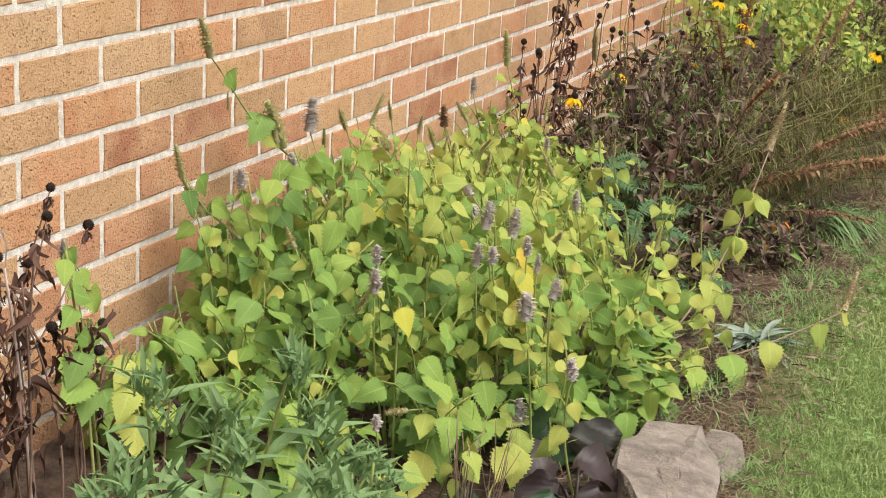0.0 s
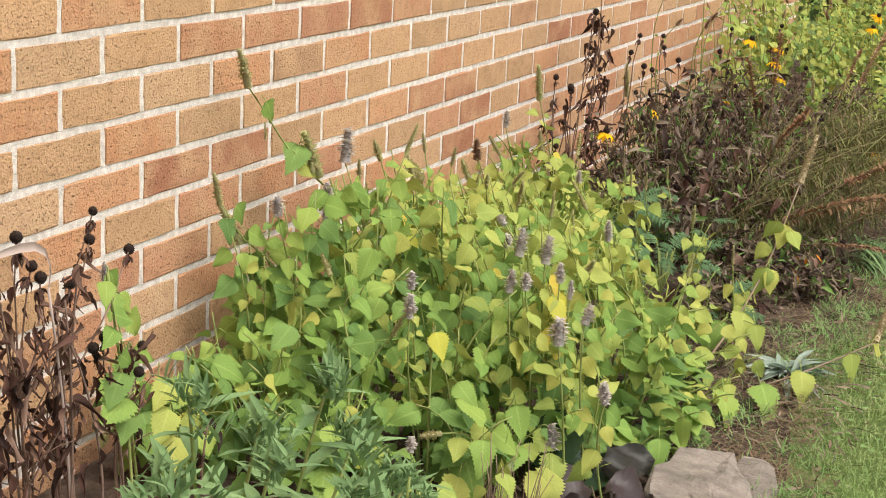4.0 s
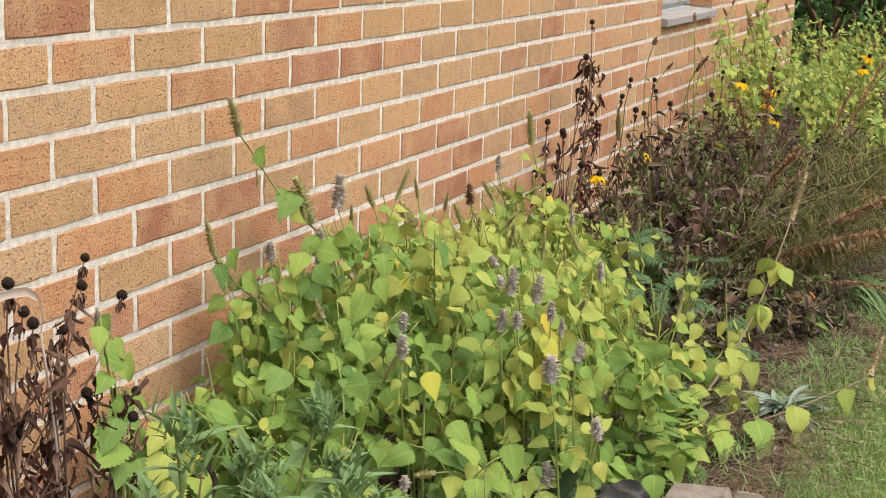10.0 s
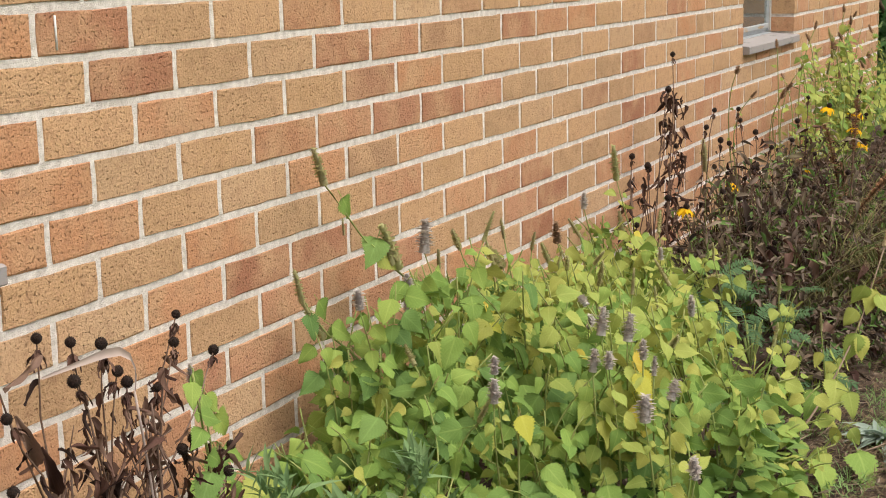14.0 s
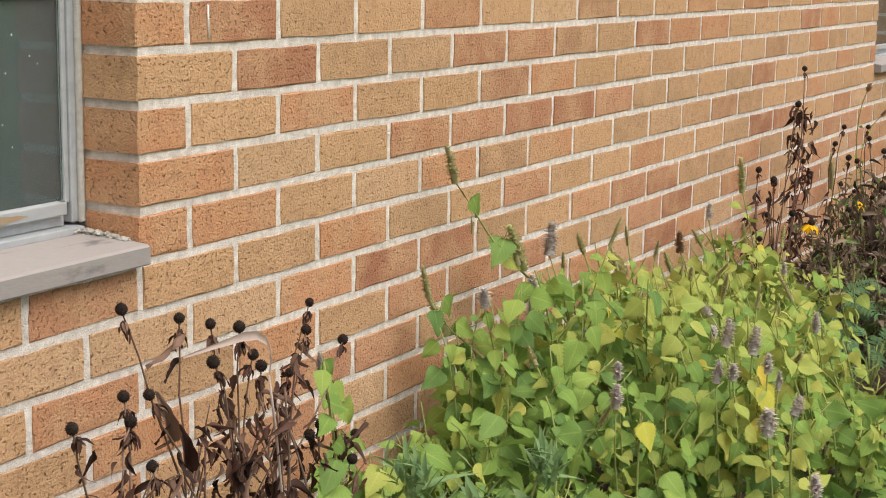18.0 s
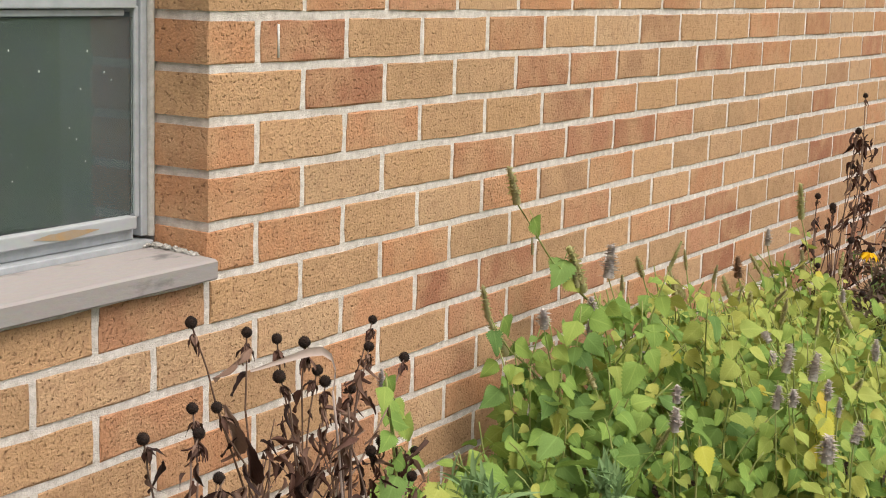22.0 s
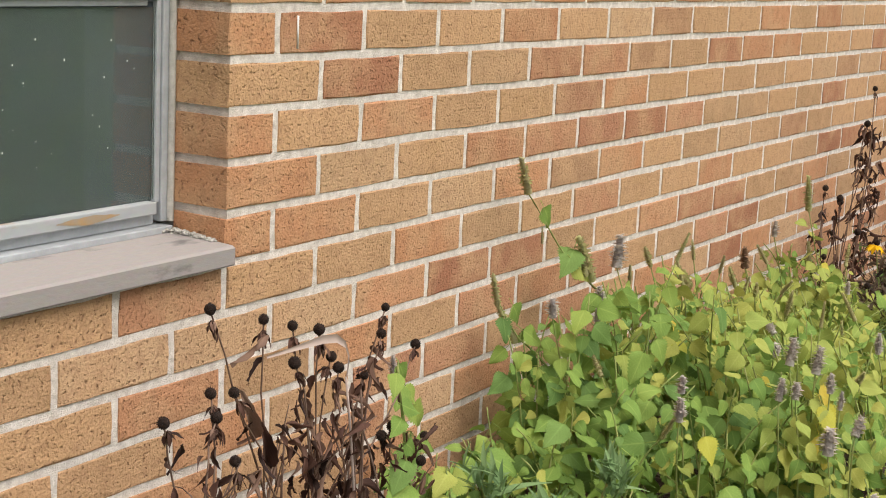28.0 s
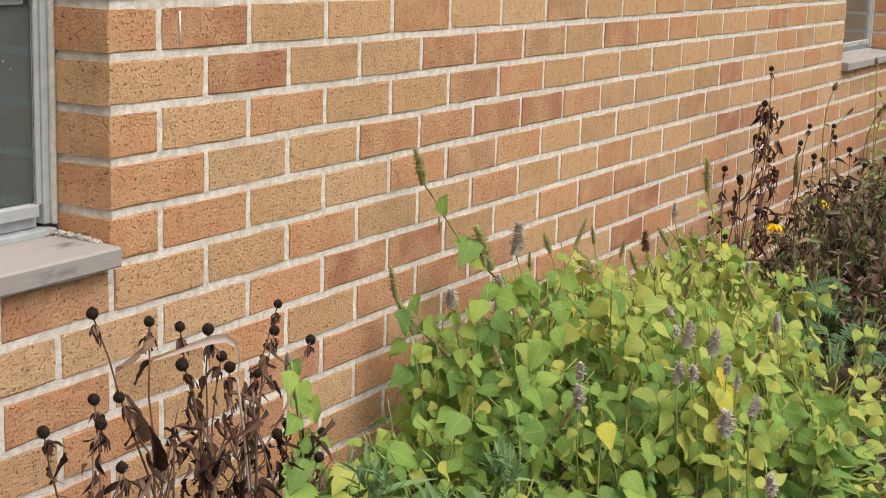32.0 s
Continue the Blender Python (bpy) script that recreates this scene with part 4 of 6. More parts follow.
sprig([(0.72, -0.60, 0.02), (0.72, -0.60, 0.20), (0.70, -0.605, 0.30)], [],
      [((0.690, -0.610, 0.300), (0.672, -0.640, 0.258), "yellow"), ((0.708, -0.605, 0.292), (0.730, -0.632, 0.250), "yellow"), ((0.70, -0.608, 0.250), (0.682, -0.640, 0.208), "yellow"), ((0.712, -0.600, 0.310), (0.758, -0.615, 0.292), "yellow"), ((0.700, -0.602, 0.305), (0.660, -0.62, 0.285), "pale"), ((0.72, -0.61, 0.24), (0.745, -0.64, 0.20), "yellow")],
      "hyssop stem with leaves turned yellow and orange")
sprig([(0.50, -0.50, 0.02), (0.50, -0.495, 0.18), (0.49, -0.50, 0.288)], [], [((0.487, -0.505, 0.280), (0.474, -0.528, 0.244), "yellow"), ((0.495, -0.50, 0.27), (0.525, -0.52, 0.235), "mid")], "hyssop stem with one bright yellow leaf")

# low foliage that fills the mound
random.seed(13)
# mostly the deep green: shade between the leaves is put into their colour
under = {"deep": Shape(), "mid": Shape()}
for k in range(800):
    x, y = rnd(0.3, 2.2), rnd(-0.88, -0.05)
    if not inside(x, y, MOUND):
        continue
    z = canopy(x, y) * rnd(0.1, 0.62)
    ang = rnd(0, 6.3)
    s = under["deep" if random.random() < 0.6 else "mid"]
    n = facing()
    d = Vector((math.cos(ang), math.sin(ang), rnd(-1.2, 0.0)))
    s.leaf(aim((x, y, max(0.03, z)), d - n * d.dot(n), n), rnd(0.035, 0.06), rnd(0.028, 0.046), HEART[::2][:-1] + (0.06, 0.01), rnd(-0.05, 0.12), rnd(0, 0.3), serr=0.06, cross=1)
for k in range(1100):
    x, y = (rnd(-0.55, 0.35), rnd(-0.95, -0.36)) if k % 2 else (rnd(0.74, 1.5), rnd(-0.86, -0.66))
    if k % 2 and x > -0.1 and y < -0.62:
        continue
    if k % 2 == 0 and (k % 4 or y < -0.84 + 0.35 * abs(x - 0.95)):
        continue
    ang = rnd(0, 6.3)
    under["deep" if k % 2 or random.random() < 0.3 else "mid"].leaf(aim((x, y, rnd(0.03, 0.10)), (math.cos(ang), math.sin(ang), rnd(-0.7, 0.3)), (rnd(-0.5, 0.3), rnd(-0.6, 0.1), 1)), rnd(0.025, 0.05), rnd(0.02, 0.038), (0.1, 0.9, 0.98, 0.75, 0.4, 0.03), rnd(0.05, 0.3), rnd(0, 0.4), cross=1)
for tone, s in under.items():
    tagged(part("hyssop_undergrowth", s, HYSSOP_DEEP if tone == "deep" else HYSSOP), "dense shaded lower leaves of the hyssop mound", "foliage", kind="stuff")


# ---- seed heads, withered leaves, coneflowers ----
def head_shape(r):
    s = Shape()
    s.ball((0, 0, 0), r * 0.95, 0.04, 7, 10, 0.95)
    for k in range(110):
        z = 1 - 2 * (k + 0.5) / 110
        a = k * 2.4
        d = Vector((math.sqrt(1 - z * z) * math.cos(a), math.sqrt(1 - z * z) * math.sin(a), z))
        s.leaf(aim(d * r * 0.86, d), r * 0.2, r * 0.2, (0.9, 0.8, 0.3), 0.1, 0, cross=1)
    return s


HEADS = [head_shape(0.0076).mesh("seed_head", SEED) for _ in range(3)]


def sepal_mesh():
    s = Shape()
    for k in range(8):
        a = k * 0.8 + rnd(-0.3, 0.3)
        s.leaf(aim((0, 0, -0.006), (math.cos(a), math.sin(a), rnd(-2.5, -0.7)), roll=rnd(-0.6, 0.6)), rnd(0.007, 0.016), 0.0035, LANCE, 0.6, rnd(0.1, 0.6), wave=0.3, cross=1, twist=rnd(-1.5, 1.5))
    return s.mesh("sepal_fringe", DARKDRY)


SEPALS = [sepal_mesh() for _ in range(3)]
SLENDER = (0.15, 0.42, 0.66, 0.84, 0.96, 1.0, 0.95, 0.84, 0.68, 0.50, 0.32, 0.15, 0.02)
DRY_LEAVES = leaf_set("withered_leaf", DARKDRY, 10, SLENDER, width=0.24, fold=(0.7, 2.2), droop=(0.2, 1.0), wave=0.35, twist=(-3.0, 3.0), serr=0.04)
PETALS = leaf_set("petal", PETAL, 4, OVAL, width=0.36, fold=(0.0, 0.3), droop=(0.1, 0.5), serr=0.0)


def seed_stem(plant, base, tip, bend=0.02, leaves=2, size=1.0):
    pts = curve(base, tip, 0, 7, (rnd(-bend, bend), rnd(-bend, bend), 0.0))
    pts = pts[:1] + [p + Vector((rnd(-0.006, 0.006), rnd(-0.006, 0.006), 0)) for p in pts[1:-1]] + pts[-1:]
    part("stem", Shape().tube([p - plant.location for p in pts], 0.0019, 0.0012, 5), DEADSTEM, plant)
    d = (pts[-1] - pts[-2]).normalized()
    head = put("seed_head", random.choice(HEADS), plant, spin(pts[-1] + d * 0.004, d, rnd(0, 6)), size * rnd(0.85, 1.15))
    put_on("sepal_fringe", random.choice(SEPALS), head, spin(pts[-1], d, rnd(0, 6)), size * rnd(0.9, 1.3))["kind"] = "stuff"
    for _ in range(leaves):
        p = pts[random.randrange(1, 6)]
        a = rnd(0, 6.3)
        put("withered_leaf", random.choice(DRY_LEAVES), plant, aim(p, (math.cos(a), math.sin(a), rnd(-2.0, 0.3)), roll=rnd(-1, 1)), rnd(0.018, 0.045))


TANSTEM = simple("tan_dead_stem", (0.125, 0.075, 0.054), (0.26, 0.17, 0.128), 30, 0.85, 0.0008)
random.seed(21)
BROAD_DRY = leaf_set("withered_leaf", DARKDRY, 6, SLENDER, width=0.17, fold=(0.9, 2.2), droop=(0.0, 0.5), wave=0.5, twist=(-2.2, 2.2), serr=0.08)


def dried_flower(ground, waist, heads, crumpled, label, spread=0.05):
    """Dried coneflower: stems that part at the waist, each with a black head, and crumpled leaves hanging round it."""
    plant = thing("dried_coneflower", ground, label, "plant", "dried coneflowers")
    o, w = Vector(ground), Vector(waist)
    for h in heads:
        h = Vector(h)
        a = o.lerp(w, rnd(0.75, 1.0)) + Vector((rnd(-0.012, 0.012), rnd(-0.012, 0.012), 0))
        pts = [o + Vector((rnd(-0.02, 0.02), rnd(-0.02, 0.02), 0)), o.lerp(a, 0.5) + Vector((rnd(-0.01, 0.01), rnd(-0.01, 0.01), 0)), a]
        pts += [p + Vector((rnd(-0.004, 0.004), rnd(-0.004, 0.004), 0)) for p in curve(a, h, 0, 5, (rnd(-0.012, 0.012), rnd(-0.01, 0.01), 0))[1:-1]] + [h]
        part("stem", Shape().tube([p - o for p in pts], 0.0017, 0.0010, 5), random.choice((DEADSTEM, DEADSTEM, TANSTEM)), plant)
        d = (pts[-1] - pts[-2]).normalized() + Vector((rnd(-0.25, 0.25), rnd(-0.25, 0.25), 0))
        head = put("seed_head", random.choice(HEADS), plant, spin(h + d * 0.004, d, rnd(0, 6)), rnd(0.82, 1.08))
        for _ in range(2):
            put_on("sepal_fringe", random.choice(SEPALS), head, spin(h - d * 0.002, d, rnd(0, 6)), rnd(1.1, 1.7))["kind"] = "stuff"
        for _ in range(3):
            p = pts[random.randrange(3, 7)]
            put("withered_leaf", random.choice(DRY_LEAVES), plant, aim(p, (rnd(-1, 1), rnd(-1, 1), rnd(-2.5, 0.3)), roll=rnd(-2, 2)), rnd(0.014, 0.034))
    for k in range(crumpled):
        u = rnd(0.55, 1.25)
        p = o.lerp(w, u) + Vector((rnd(-spread, spread), rnd(-0.03, 0.03), rnd(-0.01, 0.03)))
        big = random.random() < 0.4
        put("withered_leaf", random.choice(BROAD_DRY if big else DRY_LEAVES), plant, aim(p, (rnd(-1, 1), rnd(-1, 1), rnd(-4, -0.2)), roll=rnd(-2, 2)), rnd(0.03, 0.052) if big else rnd(0.012, 0.034))
    for k in range(max(5, crumpled // 5)):
        p = o.lerp(w, rnd(0.5, 1.0))
        q = p + Vector((rnd(-0.08, 0.08), rnd(-0.04, 0.04), rnd(0.03, 0.10)))
        part("twig", Shape().tube([v - o for v in curve(p, q, 0, 4, (rnd(-0.015, 0.015), 0, 0.01))], 0.0013, 0.0006, 4), random.choice((DEADSTEM, TANSTEM)), plant)
    return plant


dried_flower((-0.30, -0.27, 0.02), (-0.365, -0.28, 0.36), [(-0.448, -0.30, 0.481), (-0.333, -0.27, 0.452), (-0.31, -0.28, 0.399), (-0.33, -0.26, 0.476)], 14, "dried coneflower with black seed heads on thin branching stems", 0.03)
mid = dried_flower((-0.14, -0.24, 0.02), (-0.205, -0.24, 0.335), [(-0.168, -0.20, 0.518), (-0.277, -0.25, 0.464), (-0.263, -0.20, 0.547)], 16, "dried coneflower with a long shrivelled leaf hanging down", 0.03)
for a, c, k in (((-0.258, -0.242, 0.465), (-0.215, -0.243, 0.372), 0), ((-0.222, -0.242, 0.420), (-0.190, -0.243, 0.335), 1), ((-0.180, -0.215, 0.508), (-0.232, -0.215, 0.486), 2)):
    put("withered_leaf", BROAD_DRY[k], mid, aim(a, Vector(c) - Vector(a), (-0.6, -0.7, 0.2)), (Vector(c) - Vector(a)).length)
dried_flower((-0.05, -0.22, 0.02), (-0.085, -0.22, 0.31), [(-0.111, -0.20, 0.500), (-0.056, -0.20, 0.485), (-0.156, -0.24, 0.471), (-0.031, -0.20, 0.445), (-0.013, -0.20, 0.427)], 85, "dried coneflower with many crumpled brown leaves", 0.055)
dried_flower((0.03, -0.20, 0.02), (0.0, -0.20, 0.33), [(0.163, -0.15, 0.467), (0.142, -0.16, 0.436), (0.261, -0.14, 0.395), (0.06, -0.19, 0.40)], 55, "dried coneflower leaning out with brown leaves below its heads", 0.06)
dried_flower((0.15, -0.20, 0.02), (0.15, -0.20, 0.24), [(0.23, -0.18, 0.273), (0.117, -0.20, 0.319), (0.192, -0.20, 0.249), (0.094, -0.20, 0.312)], 44, "low dried coneflower with black heads among green leaves", 0.06)
for bx, tx, tz in ((-0.02, -0.045, 0.42), (0.0, -0.03, 0.40), (0.02, 0.03, 0.44), (-0.13, -0.165, 0.40), (0.04, -0.02, 0.37), (0.26, 0.25, 0.14), (0.30, 0.29, 0.16)):
    plant = thing("dead_stalk", (bx, -0.235, 0.02), "bare pale-brown dead stalk with crumpled leaves", "plant", "dried coneflowers")
    pts = curve((bx, -0.235, 0.02), (tx, -0.23 + rnd(-0.03, 0.03), tz), 0, 9, (rnd(-0.03, 0.03), rnd(-0.02, 0.02), 0))
    part("stem", Shape().tube([p - plant.location for p in pts], 0.0023, 0.0013, 6), TANSTEM, plant)
    for k in range(10):
        a = rnd(0, 6.3)
        put("withered_leaf", random.choice(DRY_LEAVES), plant, aim(pts[random.randrange(3, 10)], (math.cos(a), math.sin(a), rnd(-4, 0.3)), roll=rnd(-2, 2)), random.choice((0.016, 0.022, 0.03, 0.045)))
strap, PINKDRY = Shape(), leaf_material("pinkish_dead_leaf", [(0.50, 0.36, 0.30), (0.56, 0.42, 0.35)], rough=0.7, glow=0.25)
bow = [(-0.205, -0.235, 0.490), (-0.150, -0.235, 0.491), (-0.100, -0.235, 0.492), (-0.072, -0.235, 0.488), (-0.052, -0.235, 0.476), (-0.042, -0.235, 0.456), (-0.045, -0.235, 0.430)]
for i, q in enumerate(bow):
    w = (0.0015, 0.0035, 0.006, 0.006, 0.005, 0.004, 0.002)[i]
    strap.v += [(q[0], q[1] - w * 0.6, q[2] - w), (q[0], q[1], q[2] + 0.001), (q[0], q[1] - w * 0.5, q[2] + w * 0.8)]
    if i:
        for s in (0, 1):
            strap.face((3 * i - 3 + s, 3 * i + s, 3 * i + s + 1, 3 * i - 2 + s))
strap.tube(curve((-0.005, -0.24, 0.02), (-0.045, -0.235, 0.432), 0, 8, (0.010, 0, 0)), 0.0022, 0.0016)
ob = part("dead_strap_leaf", strap, PINKDRY)
tagged(ob, "pale curled dead leaf bent over among dried stems", "dead leaf")

random.seed(22)
tall = thing("withered_stalk", (2.32, -0.12, 0.02), "dark upright withered stalk against the brick wall", "plant", "dried stalks")
for tip in ((2.50, -0.12, 0.65), (2.46, -0.12, 0.56), (2.52, -0.12, 0.52), (2.54, -0.14, 0.36), (2.29, -0.12, 0.38), (2.16, -0.12, 0.42), (2.43, -0.12, 0.47), (2.22, -0.13, 0.30), (2.26, -0.12, 0.33), (2.36, -0.1, 0.36), (2.54, -0.12, 0.40), (2.40, -0.14, 0.28), (2.20, -0.12, 0.24)):
    seed_stem(tall, (2.32 + rnd(-0.06, 0.06), -0.13, 0.02), tip, 0.02, 3, 1.15)
for k in range(190):
    a, u = rnd(0, 6.3), random.random() ** 0.9
    put("withered_leaf", random.choice(DRY_LEAVES), tall, aim(((2.14 if k % 5 == 0 else 2.46 + 0.03 * u) + rnd(-0.045, 0.045) * (1.15 - u), -0.13 + rnd(-0.03, 0.03), 0.06 + (0.32 if k % 5 == 0 else 0.5) * u), (math.cos(a), math.sin(a), rnd(-3, -0.3)), roll=rnd(-2, 2)), rnd(0.018, 0.044))


def coneflower(at, base, face, size=1.0):
    plant = thing("coneflower", (base[0], base[1], 0.02), "yellow coneflower with drooping petals and black centre", "flower", "yellow coneflowers")
    stems = Shape()
    pts = curve((base[0], base[1], 0.02), at, 0, 6, (0.01, 0.01, 0))
    stems.tube([p - plant.location for p in pts], 0.0016, 0.0012)
    part("stem", stems, STEM, plant)
    m = spin(at, face)
    centre = put("flower_centre", random.choice(HEADS), plant, m @ Matrix.Translation((0, 0, 0.006)), 1.05 * size)
    for k in range(13):
        q = Matrix.Rotation(k * 2 * math.pi / 13 + rnd(-0.1, 0.1), 4, "Z") @ aim((0.005, 0, 0), (1, 0, rnd(-0.8, -0.2)))
        put_on("petal", random.choice(PETALS), centre, m @ q, 0.026 * size * rnd(0.85, 1.1))


for at, size in (((2.09, -0.28, 0.312), 0.95), ((2.65, -0.25, 0.295), 1.05), ((3.70, -0.3, 0.40), 1.1), ((4.23, -0.3, 0.33), 1.15), ((4.08, -0.32, 0.29), 1.1), ((4.36, -0.3, 0.20), 1.1), ((3.38, -0.3, 0.24), 0.95), ((3.40, -0.85, 0.32), 0.9), ((3.0, -0.82, 0.186), 0.8), ((4.3, -0.62, 0.42), 1.0), ((4.6, -0.6, 0.44), 1.0)):
    coneflower(at, (at[0] + 0.05, at[1] - 0.05), (rnd(-0.5, 0.1), rnd(-0.5, 0.0), 1.0), 1.1 * size)


# ---- withered clumps and dry spikes behind the mound ----
def dead_clump(cx, cy, rx, ry, h, n, heads, label, mats=(DRY, DEADSTEM)):
    plant = thing("withered_perennial", (cx, cy, 0.02), label, "plant", "withered perennials")
    stems, green, lv, fresh, big = Shape(), Shape(), Shape(), Shape(), Shape()
    for k in range(n):
        a, r = rnd(0, 6.3), math.sqrt(rnd(0, 1))
        bx, by = cx + 0.45 * rx * r * math.cos(a), cy + 0.45 * ry * r * math.sin(a)
        tip = Vector((cx + rx * r * math.cos(a), min(-0.05, cy + ry * r * math.sin(a)), h * rnd(0.5, 1.05) * (1 - 0.35 * r)))
        if k < heads:
            seed_stem(plant, (bx, by, 0.02), tip + Vector((rnd(-0.05, 0.05), rnd(-0.04, 0.02), rnd(-0.10, 0.07))), 0.05, 1, rnd(0.7, 1.1))
        pts = curve((bx, by, 0.02), tip, 0, 6, (rnd(-0.03, 0.03), rnd(-0.03, 0.03), 0.02))
        (green if k % 3 == 0 else stems).tube([p - plant.location for p in pts], 0.0016, 0.0008, 3)
        for _ in range(20):
            i = min(6, 1 + int(6 * random.random() ** 1.1))
            a2 = rnd(0, 6.3)
            p = pts[i] - plant.location + Vector((rnd(-0.02, 0.02), rnd(-0.02, 0.02), rnd(-0.02, 0.02)))
            (fresh if random.random() < 0.15 else lv).leaf(aim(p, (math.cos(a2), math.sin(a2), rnd(-1.5, 0.8)), roll=rnd(-1, 1)), rnd(0.012, 0.048), rnd(0.004, 0.014), (0.3, 1.0, 0.7, 0.05), rnd(0.3, 1.2), rnd(0, 0.8), cross=1, twist=rnd(-2, 2))
    for k in range(n // 3):
        a, r = rnd(0, 6.3), math.sqrt(rnd(0, 1))
        p = Vector((0.85 * rx * r * math.cos(a), 0.85 * ry * r * math.sin(a), h * rnd(0.25, 0.85) * (1 - 0.3 * r)))
        big.leaf(aim(p, (math.cos(a), math.sin(a), rnd(-2.5, 0.2)), roll=rnd(-1, 1)), rnd(0.04, 0.075), rnd(0.012, 0.026), SLENDER, rnd(0.3, 1.2), rnd(0.1, 0.8), wave=0.3, twist=rnd(-1.5, 1.5))
    tagged(part("large_withered_foliage", big, DARKDRY if cx < 2.5 else DRY, plant), kind="stuff")
    tagged(part("dry_stalk_tangle", stems, mats[1], plant), kind="stuff")
    tagged(part("green_stalk_tangle", green, STEM, plant), kind="stuff")
    tagged(part("withered_foliage", lv, mats[0], plant), kind="stuff")
    tagged(part("fresh_foliage", fresh, HYSSOP_DEEP, plant), kind="stuff")
    return plant


random.seed(31)
for cx, cy, rx, ry, h, n, heads in ((2.15, -0.40, 0.28, 0.2, 0.30, 60, 8), (2.6, -0.28, 0.34, 0.2, 0.44, 75, 20), (2.45, -0.58, 0.35, 0.2, 0.34, 80, 10), (2.95, -0.42, 0.38, 0.28, 0.42, 80, 20),
                                    (2.1, -0.68, 0.3, 0.18, 0.15, 60, 3), (2.75, -0.72, 0.4, 0.14, 0.22, 60, 4), (3.35, -0.35, 0.4, 0.25, 0.38, 60, 20), (3.4, -0.72, 0.35, 0.16, 0.26, 45, 6), (4.6, -0.8, 0.35, 0.15, 0.46, 75, 10), (5.4, -0.75, 0.4, 0.18, 0.54, 75, 8), (2.0, -0.82, 0.13, 0.09, 0.09, 26, 0), (1.72, -0.66, 0.24, 0.10, 0.10, 40, 0), (3.9, -0.6, 0.4, 0.2, 0.30, 45, 6), (4.3, -0.5, 0.35, 0.2, 0.30, 30, 4)):
    dead_clump(cx, cy, rx, ry, h, n, heads, "tall brown withered clump with black seed heads" if h > 0.33 else "low brown withered clump of curled leaves and stalks")


random.seed(33)
low = thing("dried_coneflower", (2.02, -0.80, 0.02), "low dried coneflower with black heads at the lawn's edge", "plant", "dried coneflowers")
for tip in ((1.90, -0.84, 0.035), (2.0, -0.856, 0.063), (2.0, -0.880, 0.099), (1.95, -0.82, 0.07), (2.05, -0.83, 0.10)):
    seed_stem(low, (2.04 + rnd(-0.02, 0.02), -0.79, 0.02), tip, 0.01, 1, 1.1)
ORANGE_PETAL = leaf_material("faded_orange_petal", [(0.62, 0.24, 0.02), (0.50, 0.17, 0.02)], glow=0.2)
FADED = leaf_set("petal", ORANGE_PETAL, 3, OVAL, width=0.36, fold=(0.2, 0.8), droop=(0.2, 0.9), serr=0.0)
for k in range(9):
    put("petal", random.choice(FADED), low, aim((1.97 + rnd(-0.05, 0.05), -0.80 + rnd(-0.03, 0.03), rnd(0.05, 0.11)), (rnd(-1, 1), rnd(-1, 0.2), rnd(-0.8, 0.2))), rnd(0.014, 0.022))


random.seed(34)
for bx, by, tips in ((2.55, -0.22, ((2.628, -0.20, 0.491), (2.549, -0.20, 0.453), (2.70, -0.20, 0.40))), (2.80, -0.22, ((2.89, -0.20, 0.468), (2.915, -0.20, 0.433), (2.80, -0.20, 0.38))), (3.05, -0.24, ((3.104, -0.20, 0.377), (3.313, -0.20, 0.306))),
                     (3.55, -0.27, ((3.605, -0.25, 0.436), (3.50, -0.24, 0.37))), (4.1, -0.32, ((4.082, -0.30, 0.346), (4.413, -0.30, 0.300), (4.25, -0.30, 0.40)))):
    plant = thing("withered_stalk", (bx, by, 0.02), "thin branching withered stalk with black seed heads", "plant", "dried stalks")
    for tip in tips:
        seed_stem(plant, (bx + rnd(-0.03, 0.03), by, 0.02), tip, 0.03, 5, 1.1)
    for k in range(16):
        a = rnd(0, 6.3)
        put("withered_leaf", random.choice(DRY_LEAVES), plant, aim((bx + rnd(-0.06, 0.08), by + rnd(-0.03, 0.03), rnd(0.12, 0.36)), (math.cos(a), math.sin(a), rnd(-3, 0.2)), roll=rnd(-2, 2)), rnd(0.02, 0.045))


